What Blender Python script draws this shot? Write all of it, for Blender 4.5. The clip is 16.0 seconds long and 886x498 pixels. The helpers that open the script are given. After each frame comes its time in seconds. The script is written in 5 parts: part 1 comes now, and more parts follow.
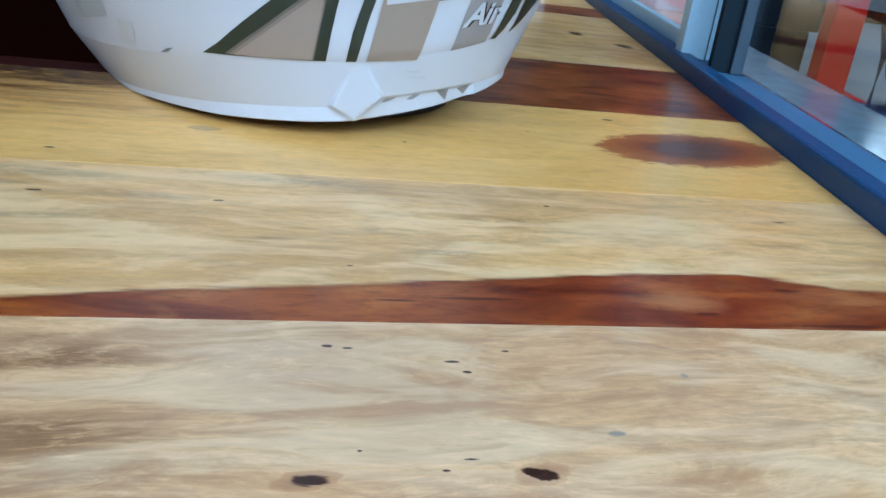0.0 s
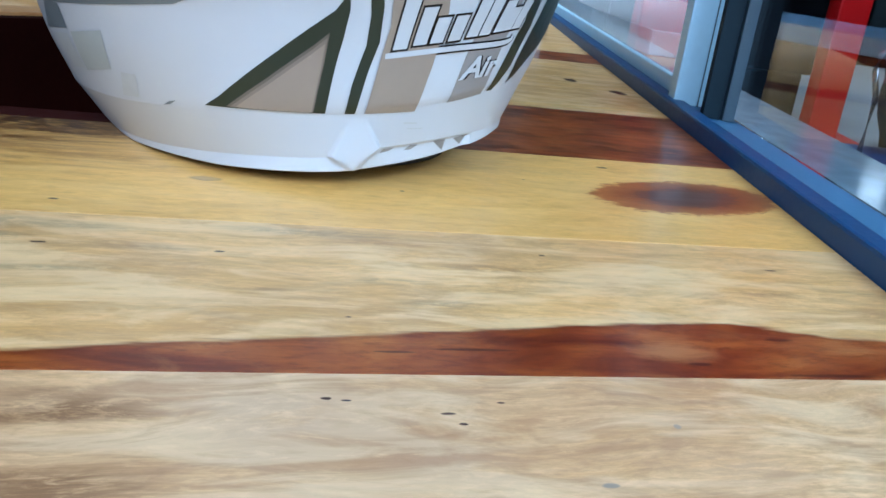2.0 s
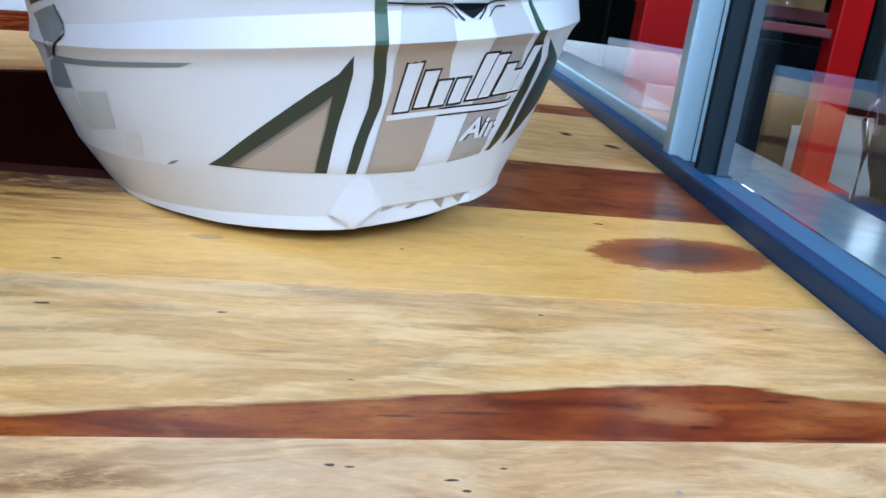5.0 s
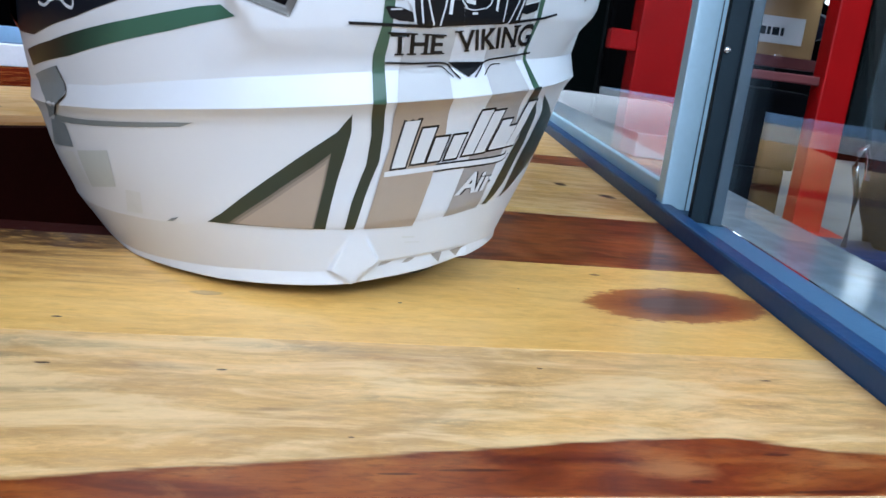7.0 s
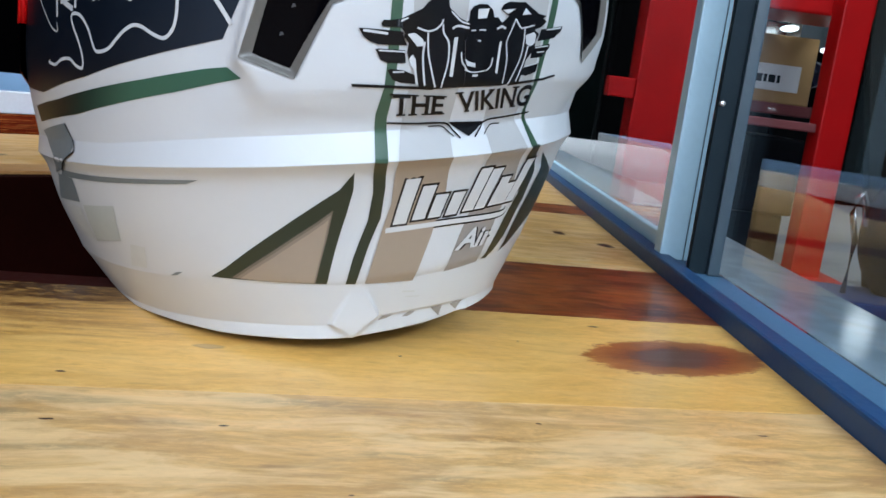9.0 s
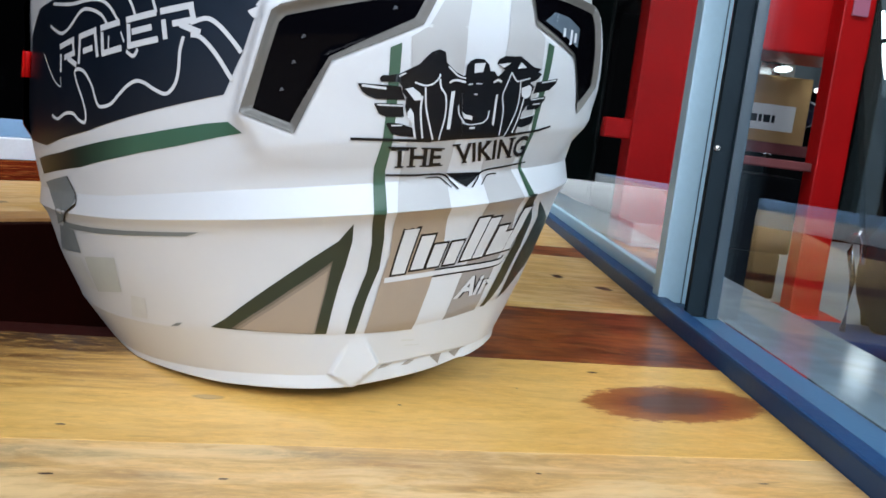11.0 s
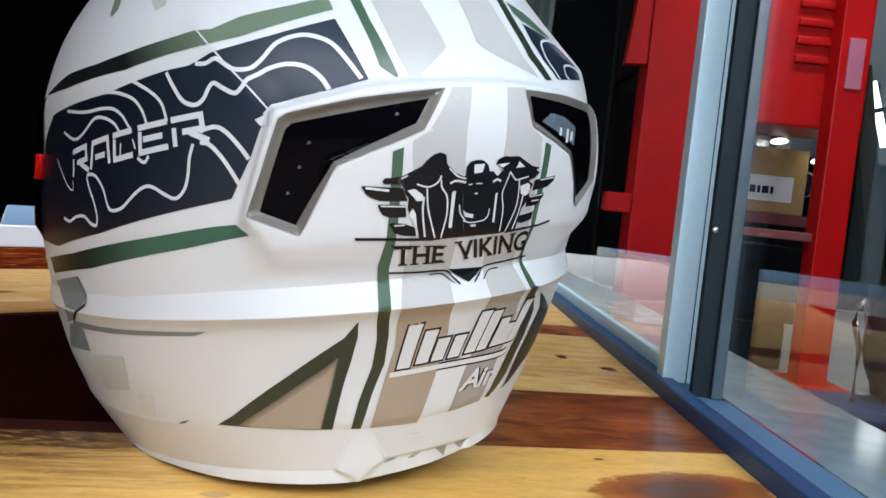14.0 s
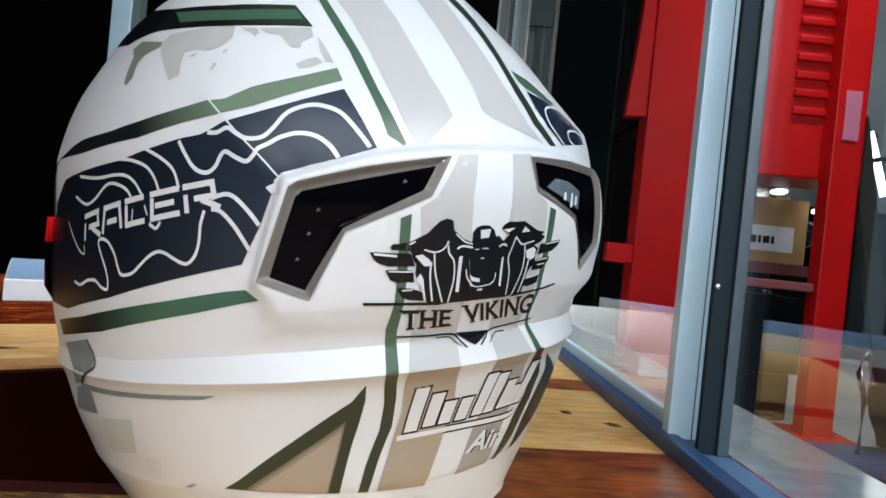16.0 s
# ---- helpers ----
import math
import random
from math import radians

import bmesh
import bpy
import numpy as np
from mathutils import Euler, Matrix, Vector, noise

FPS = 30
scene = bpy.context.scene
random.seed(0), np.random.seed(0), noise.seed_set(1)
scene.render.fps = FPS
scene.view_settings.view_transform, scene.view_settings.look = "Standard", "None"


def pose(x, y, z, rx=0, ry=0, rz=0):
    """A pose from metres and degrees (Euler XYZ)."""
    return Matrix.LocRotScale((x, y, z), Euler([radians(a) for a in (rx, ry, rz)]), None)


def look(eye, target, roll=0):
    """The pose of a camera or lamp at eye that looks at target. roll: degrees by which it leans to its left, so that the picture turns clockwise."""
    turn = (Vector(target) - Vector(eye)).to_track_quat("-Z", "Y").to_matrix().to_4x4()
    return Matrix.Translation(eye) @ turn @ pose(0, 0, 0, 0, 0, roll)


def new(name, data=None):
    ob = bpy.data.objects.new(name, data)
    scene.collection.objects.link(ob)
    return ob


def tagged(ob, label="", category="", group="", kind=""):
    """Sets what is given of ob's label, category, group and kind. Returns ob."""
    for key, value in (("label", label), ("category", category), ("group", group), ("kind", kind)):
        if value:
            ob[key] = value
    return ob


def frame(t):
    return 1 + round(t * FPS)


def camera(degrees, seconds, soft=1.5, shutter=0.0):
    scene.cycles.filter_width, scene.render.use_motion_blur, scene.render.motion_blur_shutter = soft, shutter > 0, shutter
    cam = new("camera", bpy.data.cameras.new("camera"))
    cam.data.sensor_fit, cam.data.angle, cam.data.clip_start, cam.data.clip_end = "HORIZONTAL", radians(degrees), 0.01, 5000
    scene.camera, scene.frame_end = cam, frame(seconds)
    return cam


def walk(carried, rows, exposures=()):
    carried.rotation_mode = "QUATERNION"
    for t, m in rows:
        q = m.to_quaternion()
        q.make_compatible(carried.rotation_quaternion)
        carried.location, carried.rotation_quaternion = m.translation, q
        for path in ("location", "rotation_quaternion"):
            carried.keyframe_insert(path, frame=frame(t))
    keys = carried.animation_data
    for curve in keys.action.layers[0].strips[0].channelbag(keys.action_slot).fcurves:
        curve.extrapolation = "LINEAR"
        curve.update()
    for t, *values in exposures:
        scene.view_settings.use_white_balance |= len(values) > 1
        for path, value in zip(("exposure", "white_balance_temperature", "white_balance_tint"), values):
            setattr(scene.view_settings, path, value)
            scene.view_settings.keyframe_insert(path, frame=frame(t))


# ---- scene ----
# one plan unit in metres: the plan is drawn in units of 8.7 mm
U = 0.0087
cam = camera(52.5, 16.0, soft=1.6)
# seconds, eye x y z in plan units, yaw, pitch, roll in degrees
ROWS = [
    (0, 0.114, -0.280, 12.010, -2.027, -22.065, 7.923),
    (0.5, 0.066, -0.315, 12.145, -1.941, -21.467, 7.895),
    (1, -0.010, -0.458, 12.335, -1.769, -20.696, 7.803),
    (1.5, -0.032, -0.621, 12.445, -1.755, -20.232, 7.931),
    (2, 0.058, -0.686, 12.607, -1.847, -19.554, 7.775),
    (2.5, 0.049, -0.711, 12.724, -1.819, -19.233, 7.758),
    (3, -0.101, -0.670, 12.848, -1.895, -18.718, 7.770),
    (3.5, -0.172, -0.512, 12.764, -1.788, -17.994, 7.806),
    (4, -0.238, -0.768, 12.958, -1.891, -17.471, 7.935),
    (6.5, -0.380, -0.928, 13.441, -1.723, -14.560, 7.587),
    (7, -0.482, -1.067, 13.619, -1.756, -13.582, 7.331),
    (7.5, -0.496, -1.204, 13.804, -1.668, -12.875, 7.315),
    (8, -0.452, -1.352, 13.972, -1.589, -12.168, 7.346),
    (8.5, -0.498, -1.219, 14.123, -1.507, -11.530, 7.325),
    (9, -0.583, -1.524, 14.327, -1.415, -10.897, 7.381),
    (11.5, -0.668, -1.799, 15.002, -1.109, -7.717, 6.827),
    (12, -0.746, -1.861, 15.209, -1.010, -6.911, 6.708),
    (12.5, -0.885, -2.032, 15.424, -0.846, -5.897, 6.534),
    (13, -0.969, -2.293, 15.659, -0.750, -5.328, 6.564),
    (13.5, -0.883, -2.271, 15.843, -0.723, -4.552, 6.142),
    (14, -0.738, -2.453, 15.959, -0.432, -3.817, 5.865),
    (14.5, -0.976, -2.407, 16.059, -0.374, -3.049, 5.782),
    (15, -0.955, -2.226, 16.505, -0.374, -2.804, 5.962),
    (15.5, -1.009, -2.688, 16.518, -0.387, -1.776, 5.911),
    (16, -1.066, -2.920, 16.647, -0.041, -0.736, 5.709),
]


def cam_pose(x, y, z, yaw, pitch, roll):
    """A camera that looks along +y turned by yaw, raised by pitch, rolled to its left by roll."""
    return pose(x * U, y * U, z * U, 0, 0, yaw) @ pose(0, 0, 0, 90 + pitch, 0, 0) @ pose(0, 0, 0, 0, 0, roll)


EXPOSURES = [(0.0, -0.38, 5200, 2), (4.0, -0.14, 5450, 6), (7.0, -0.19, 5950, 8), (9.0, -0.34, 6450, 7), (12.0, -0.2, 6850, 8), (16.0, -0.22, 7500, 10)]
walk(cam, [(t, cam_pose(*r)) for t, *r in ROWS], EXPOSURES)

# ---------------------------------------------------------------- light
world = bpy.data.worlds.new("world")
world.use_nodes = True
scene.world = world
world.node_tree.nodes["Background"].inputs[0].default_value = (0.5, 0.6, 0.8, 1)
world.node_tree.nodes["Background"].inputs[1].default_value = 0.006


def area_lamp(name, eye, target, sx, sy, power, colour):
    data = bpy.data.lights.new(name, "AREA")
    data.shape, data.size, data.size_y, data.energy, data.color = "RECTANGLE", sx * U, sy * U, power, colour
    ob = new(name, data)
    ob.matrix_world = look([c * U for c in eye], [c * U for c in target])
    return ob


# unseen area lamps, added: main behind the viewer, fills for machine, bench, partition, table
area_lamp("front_key", (-14, -108, 96), (2, 44, 6), 200, 84, 43.5, (0.75, 0.825, 1.0))
tube = area_lamp("machine_fill", (100, 190, 190), (95, 265, 20), 140, 14, 8.6, (0.85, 0.93, 1.0))
tube.data.spread = radians(84)
back = area_lamp("bench_fill", (-62, 225, 222), (-58, 226, 0), 170, 16, 22.0, (0.86, 0.92, 1.0))
back.data.spread = radians(64)
area_lamp("partition_fill", (220, 430, 205), (215, 560, 60), 120, 14, 30.0, (0.85, 0.93, 1.0))
area_lamp("right_fill", (112, -70, 112), (8, 40, 0), 120, 14, 14.0, (0.70, 0.86, 1.0))


# ---------------------------------------------------------------- helpers
def xy(p):
    return Vector((p[0] * U, p[1] * U, p[2] * U))


def part(name, bm, material, parent=None, label="", smooth=False):
    """Links a bmesh, drawn in plan units, as one mesh object under a thing or a part."""
    bmesh.ops.scale(bm, vec=(U, U, U), verts=bm.verts)
    bmesh.ops.recalc_face_normals(bm, faces=bm.faces)
    mesh = bpy.data.meshes.new(name)
    bm.to_mesh(mesh)
    bm.free()
    mesh.materials.append(material)
    if smooth:
        mesh.polygons.foreach_set("use_smooth", [True] * len(mesh.polygons))
    ob = new(name, mesh)
    ob.parent = parent
    if label:
        tagged(ob, label)
    return ob


def thing(name, label, category, at=(0, 0, 0), group="", kind="", rz=0.0):
    ob = new(name)
    ob.empty_display_size = 0.02
    ob.matrix_world = Matrix.Translation(xy(at)) @ Matrix.Rotation(radians(rz), 4, "Z")
    return tagged(ob, label, category, group, kind)


def box(x0, x1, y0, y1, z0, z1, bevel=0.0, segments=2):
    bm = bmesh.new()
    bmesh.ops.create_cube(bm, size=1.0, matrix=Matrix.LocRotScale(((x0 + x1) / 2, (y0 + y1) / 2, (z0 + z1) / 2), None, (x1 - x0, y1 - y0, z1 - z0)))
    if bevel:
        bmesh.ops.bevel(bm, geom=bm.edges[:], offset=bevel, segments=segments, affect="EDGES", profile=0.6)
    return bm


def prism(points, z0, z1, bevel=0.0):
    """An upright prism over a polygon in x, y."""
    bm = bmesh.new()
    low = [bm.verts.new((x, y, z0)) for x, y in points]
    high = [bm.verts.new((x, y, z1)) for x, y in points]
    bm.faces.new(low[::-1])
    bm.faces.new(high)
    for i in range(len(points)):
        j = (i + 1) % len(points)
        bm.faces.new((low[i], low[j], high[j], high[i]))
    if bevel:
        bmesh.ops.bevel(bm, geom=bm.edges[:], offset=bevel, segments=2, affect="EDGES", profile=0.6)
    return bm


def rod(path, radius, sides=12):
    """A round rod along a path of points."""
    bm = bmesh.new()
    rings = []
    for i, p in enumerate(path):
        a, b = Vector(path[max(i - 1, 0)]), Vector(path[min(i + 1, len(path) - 1)])
        turn = (b - a).to_track_quat("Z", "Y").to_matrix()
        rings.append([bm.verts.new(Vector(p) + turn @ Vector((radius * math.cos(k * math.tau / sides), radius * math.sin(k * math.tau / sides), 0))) for k in range(sides)])
    for lower, upper in zip(rings, rings[1:]):
        for k in range(sides):
            bm.faces.new((lower[k], lower[(k + 1) % sides], upper[(k + 1) % sides], upper[k]))
    bm.faces.new(rings[0][::-1])
    bm.faces.new(rings[-1])
    return bm


# ---------------------------------------------------------------- materials
class Nodes:
    def __init__(self, name):
        self.mat = bpy.data.materials.new(name)
        self.mat.use_nodes = True
        self.tree = self.mat.node_tree
        self.bsdf = self.tree.nodes["Principled BSDF"]

    def add(self, kind, **values):
        node = self.tree.nodes.new(kind)
        for key, value in values.items():
            if key in node.inputs:
                node.inputs[key].default_value = value
            else:
                setattr(node, key, value)
        return node

    def link(self, a, b):
        self.tree.links.new(a, b)

    def value(self, v):
        node = self.add("ShaderNodeValue")
        node.outputs[0].default_value = v
        return node.outputs[0]

    def math(self, op, a, b=0.0, c=0.0, clamp=False):
        node = self.add("ShaderNodeMath", operation=op, use_clamp=clamp)
        for i, v in enumerate((a, b, c)):
            if isinstance(v, (int, float)):
                node.inputs[i].default_value = v
            else:
                self.link(v, node.inputs[i])
        return node.outputs[0]

    def mix(self, factor, a, b, blend="MIX"):
        node = self.add("ShaderNodeMix", data_type="RGBA", blend_type=blend)
        for socket, v in ((node.inputs[0], factor), (node.inputs[6], a), (node.inputs[7], b)):
            if isinstance(v, (int, float)):
                socket.default_value = v
            elif isinstance(v, tuple):
                socket.default_value = (*v, 1)
            else:
                self.link(v, socket)
        return node.outputs[2]

    def ramp(self, factor, stops):
        node = self.add("ShaderNodeValToRGB")
        ramp = node.color_ramp
        while len(ramp.elements) < len(stops):
            ramp.elements.new(0.5)
        for el, (at, v) in zip(ramp.elements, stops):
            el.position, el.color = at, (*v, 1) if isinstance(v, tuple) else (v, v, v, 1)
        self.link(factor, node.inputs[0])
        return node.outputs[0]

    def noise(self, vector, scale, detail=4.0, rough=0.55, distortion=0.0):
        node = self.add("ShaderNodeTexNoise", Scale=scale, Detail=detail, Roughness=rough, Distortion=distortion)
        self.link(vector, node.inputs["Vector"])
        return node.outputs["Fac"]

    def bump(self, height, strength, distance):
        node = self.add("ShaderNodeBump", Strength=strength, Distance=distance)
        self.link(height, node.inputs["Height"])
        self.link(node.outputs[0], self.bsdf.inputs["Normal"])


def paint(name, colour, rough=0.4, metal=0.0, vary=0.08, bump=0.1, scale=60.0, coat=0.0, gloss=0.5):
    n = Nodes(name)
    pos = n.add("ShaderNodeNewGeometry").outputs["Position"]
    big, fine = n.noise(pos, scale * 0.15, 3), n.noise(pos, scale * 4, 5)
    f = n.math("ADD", n.math("MULTIPLY", big, 0.7), n.math("MULTIPLY", fine, 0.3))
    dark, light = tuple(c * (1 - vary) for c in colour), tuple(min(c * (1 + vary), 1) for c in colour)
    n.link(n.mix(n.ramp(f, [(0.3, 0.0), (0.7, 1.0)]), dark, light), n.bsdf.inputs["Base Color"])
    n.link(n.math("ADD", n.math("MULTIPLY", fine, 0.16), rough - 0.08, clamp=True), n.bsdf.inputs["Roughness"])
    n.bsdf.inputs["Metallic"].default_value = metal
    n.bsdf.inputs["Coat Weight"].default_value = coat
    n.bsdf.inputs["Specular IOR Level"].default_value = gloss
    n.bsdf.inputs["Coat Roughness"].default_value = 0.08
    if bump:
        n.bump(fine, bump, 0.0004)
    return n.mat


def glass(name, tint=(0.93, 0.96, 0.97), ior=1.5):
    n = Nodes(name)
    n.bsdf.inputs["Base Color"].default_value = (*tint, 1)
    n.bsdf.inputs["Transmission Weight"].default_value = 1.0
    n.bsdf.inputs["IOR"].default_value = ior
    n.bsdf.inputs["Roughness"].default_value = 0.0
    return n.mat



VARNISH = (0.90, 0.81, 0.72)
HEARTWOOD = [(0.3, (0.085, 0.008, 0.002)), (0.45, (0.23, 0.046, 0.007)), (0.6, (0.37, 0.105, 0.018)), (0.76, (0.52, 0.22, 0.06))]
MAHOGANY = [(0.3, (0.030, 0.004, 0.002)), (0.5, (0.075, 0.010, 0.004)), (0.7, (0.13, 0.022, 0.008))]
BROWNWOOD = [(0.3, (0.040, 0.010, 0.003)), (0.43, (0.14, 0.036, 0.008)), (0.58, (0.32, 0.085, 0.016)), (0.76, (0.48, 0.19, 0.045))]


def wood(name, light, mid, deep, seed, heart=None, knots=(), specks=(), marks=(), grey=0.25, streak=0.6, stain=(0.34, 0.24, 0.14), patches=(), warp=0.8, tones=HEARTWOOD, cream=0.5, clouds=0.4, pale=(0.93, 0.76, 0.50), shine=1.0):
    """Varnished hardwood, grained along x. heart: (u0, u1, n0, n1, stops) of the line up to which the board is red heartwood.
    knots: u, n, half length, half width, darkness. specks: u, n, half length, half width."""
    n = Nodes(name)
    place = n.add("ShaderNodeMapping", vector_type="POINT")
    place.inputs["Scale"].default_value = (1 / U, 1 / U, 1 / U)
    n.link(n.add("ShaderNodeTexCoord").outputs["Object"], place.inputs[0])
    split = n.add("ShaderNodeSeparateXYZ")
    n.link(place.outputs[0], split.inputs[0])
    u, v = split.outputs[0], split.outputs[1]

    def stretched(su, sv):
        node = n.add("ShaderNodeMapping", vector_type="POINT")
        node.inputs["Scale"].default_value = (su, sv, 0.3)
        node.inputs["Location"].default_value = (seed * 7.3, seed * 3.1, seed)
        n.link(place.outputs[0], node.inputs[0])
        return node.outputs[0]

    # the grain wanders: every layer is read through a slow warp
    wander = n.add("ShaderNodeTexNoise", Scale=0.16, Detail=1.0, Roughness=0.4)
    n.link(place.outputs[0], wander.inputs["Vector"])
    shift = n.add("ShaderNodeVectorMath", operation="MULTIPLY_ADD")
    n.link(wander.outputs["Color"], shift.inputs[0])
    shift.inputs[1].default_value = (warp * 2.0, warp, 0)
    n.link(place.outputs[0], shift.inputs[2])

    def along(su, sv):
        node = n.add("ShaderNodeMapping", vector_type="POINT")
        node.inputs["Scale"].default_value = (su, sv, 0.3)
        node.inputs["Location"].default_value = (seed * 5.3, seed * 2.1, seed)
        n.link(shift.outputs[0], node.inputs[0])
        return node.outputs[0]

    broad = n.noise(along(0.05, 0.2), 1.0, 3, 0.5, 0.6)
    streaks = n.noise(along(0.12, 1.1), 1.0, 8, 0.66, 0.3)
    fibre = n.noise(along(0.8, 9.0), 1.0, 5, 0.7)
    fleck = n.noise(stretched(0.4, 2.4), 1.0, 3, 0.5, 0.2)
    cloud = n.noise(along(0.17, 0.5), 1.0, 8, 0.68, 0.8)
    mottle = n.noise(along(0.9, 2.8), 1.0, 8, 0.72, 0.5)
    pores = n.noise(along(1.6, 14.0), 1.0, 3, 0.6)
    colour = n.mix(n.ramp(streaks, [(0.38, 0.0), (0.58, 1.0)]), mid, light)
    colour = n.mix(n.math("MULTIPLY", n.ramp(broad, [(0.42, 0.0), (0.68, 1.0)]), streak), colour, deep)
    colour = n.mix(n.math("MULTIPLY", n.ramp(cloud, [(0.47, 0.0), (0.60, 1.0)]), grey), colour, stain)
    colour = n.mix(n.math("MULTIPLY", n.ramp(fibre, [(0.40, 1.0), (0.56, 0.0)]), 0.13), colour, deep)
    colour = n.mix(n.math("MULTIPLY", n.ramp(pores, [(0.38, 1.0), (0.46, 0.0)]), 0.12), colour, tuple(c * 0.6 for c in deep))
    colour = n.mix(n.math("MULTIPLY", n.ramp(fleck, [(0.64, 0.0), (0.74, 1.0)]), 0.35), colour, tuple(c * 0.5 for c in deep))
    colour = n.mix(n.math("MULTIPLY", n.ramp(mottle, [(0.46, 0.0), (0.62, 1.0)]), 0.42), colour, tuple(0.5 * a + 0.3 * b for a, b in zip(deep, mid)))
    colour = n.mix(n.math("MULTIPLY", n.ramp(mottle, [(0.30, 1.0), (0.44, 0.0)]), 0.45), colour, tuple(min(1.0, c * 1.12) for c in light))

    # pale cream sheets and brown clouds that drift along the grain
    sheet_noise = n.noise(along(0.13, 0.55), 1.0, 6, 0.6, 1.2)
    drift = n.noise(along(0.22, 0.9), 1.0, 7, 0.66, 1.0)
    colour = n.mix(n.math("MULTIPLY", n.ramp(sheet_noise, [(0.46, 0.0), (0.60, 1.0)]), cream), colour, pale)
    colour = n.mix(n.math("MULTIPLY", n.ramp(drift, [(0.54, 0.0), (0.68, 1.0)]), clouds), colour, tuple(0.75 * a + 0.15 * b for a, b in zip(deep, mid)))

    def oval(cu, cn, ru, rn, wobble, slant=0.0):
        a = n.math("POWER", n.math("DIVIDE", n.math("SUBTRACT", u, cu), ru), 2.0)
        across = n.math("SUBTRACT", n.math("SUBTRACT", v, cn), n.math("MULTIPLY", n.math("SUBTRACT", u, cu), slant))
        b = n.math("POWER", n.math("DIVIDE", across, rn), 2.0)
        d = n.math("POWER", n.math("ADD", a, b), 0.5)
        return n.math("ADD", d, n.math("MULTIPLY", n.math("SUBTRACT", mottle, 0.5), wobble))

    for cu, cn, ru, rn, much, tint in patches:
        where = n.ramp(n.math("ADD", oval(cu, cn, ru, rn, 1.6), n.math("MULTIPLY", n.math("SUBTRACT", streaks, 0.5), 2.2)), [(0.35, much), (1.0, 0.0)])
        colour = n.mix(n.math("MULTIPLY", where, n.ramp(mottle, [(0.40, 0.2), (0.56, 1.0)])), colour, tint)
    if heart:
        u0, u1, n0, n1, stops = heart
        line = n.ramp(n.math("DIVIDE", n.math("SUBTRACT", u, u0), u1 - u0), [((a - u0) / (u1 - u0), (b - n0) / (n1 - n0)) for a, b in stops])
        line = n.math("ADD", n.math("MULTIPLY", line, n1 - n0), n0)
        ragged = n.math("MULTIPLY", n.math("SUBTRACT", fleck, 0.5), 0.7)
        edge = n.math("SUBTRACT", n.math("ADD", line, ragged), v)
        inside = n.math("MULTIPLY", n.math("ADD", edge, 0.12), 3.5, clamp=True)
        red = n.ramp(n.noise(stretched(0.17, 0.5), 1.0, 5, 0.55, 0.9), tones)
        red = n.mix(n.math("MULTIPLY", n.ramp(fibre, [(0.4, 1.0), (0.56, 0.0)]), 0.12), red, (0.06, 0.010, 0.004))
        red = n.mix(n.math("MULTIPLY", n.ramp(drift, [(0.55, 0.0), (0.7, 1.0)]), 0.5), red, (0.15, 0.012, 0.006))
        red = n.mix(n.math("MULTIPLY", n.ramp(mottle, [(0.49, 0.0), (0.62, 1.0)]), 0.55), red, (0.11, 0.012, 0.004))
        red = n.mix(n.math("MULTIPLY", n.ramp(cloud, [(0.54, 0.0), (0.66, 1.0)]), 0.5), red, (0.46, 0.20, 0.065))
        red = n.mix(n.ramp(edge, [(0.0, 0.55), (0.35, 0.0)]), red, (0.07, 0.012, 0.005))
        colour = n.mix(inside, colour, red)
    if heart and heart[3] < 100:
        colour = n.mix(n.ramp(oval(15.2, 24.5, 1.9, 0.95, 1.2), [(0.35, 0.75), (1.0, 0.0)]), colour, (0.48, 0.21, 0.075))
        for cu, cn, ru, rn in ((15.75, 23.6, 0.5, 0.14), (8.0, 24.35, 1.6, 0.1), (20.0, 25.6, 0.7, 0.12), (5.4, 24.1, 0.8, 0.08), (20.5, 22.9, 2.0, 0.12)):
            colour = n.mix(n.ramp(oval(cu, cn, ru, rn, 1.4), [(0.7, 0.85), (1.0, 0.0)]), colour, (0.06, 0.008, 0.006))
    for cu, cn, ru, rn, dark in knots:
        d = oval(cu, cn, ru, rn, 0.8 if ru > 2 else 1.7, 0.155)
        rough_d = n.math("ADD", d, n.math("MULTIPLY", n.math("SUBTRACT", streaks, 0.5), 0.55))
        tone = n.ramp(rough_d, [(0.24, (0.13, 0.066, 0.046)), (0.46, (0.15, 0.055, 0.026)), (0.56, (0.25, 0.080, 0.022)), (0.95, (0.42, 0.165, 0.045))])
        colour = n.mix(n.math("MULTIPLY", n.ramp(d, [(0.9, 1.0), (0.98, 0.0)]), dark), colour, tone)
    for cu, cn, ru, rn in specks:
        d = oval(cu, cn, ru, rn, 2.6)
        colour = n.mix(n.ramp(d, [(0.7, 0.8), (1.25, 0.0)]), colour, (0.16, 0.06, 0.025))
        colour = n.mix(n.ramp(d, [(0.62, 0.95), (0.9, 0.0)]), colour, (0.030, 0.009, 0.005))
    for cu, cn, ru, rn, tint in marks:
        colour = n.mix(n.ramp(oval(cu, cn, ru, rn, 1.5), [(0.7, 0.8), (1.0, 0.0)]), colour, tint)
    # the varnish darkens and yellows the bare wood
    n.link(n.mix(1.0, colour, VARNISH, "MULTIPLY"), n.bsdf.inputs["Base Color"])
    n.link(n.math("ADD", n.math("MULTIPLY", streaks, 0.2), 0.24), n.bsdf.inputs["Roughness"])
    n.bsdf.inputs["Coat Weight"].default_value = 0.15 * shine
    n.bsdf.inputs["Coat Roughness"].default_value = 0.14
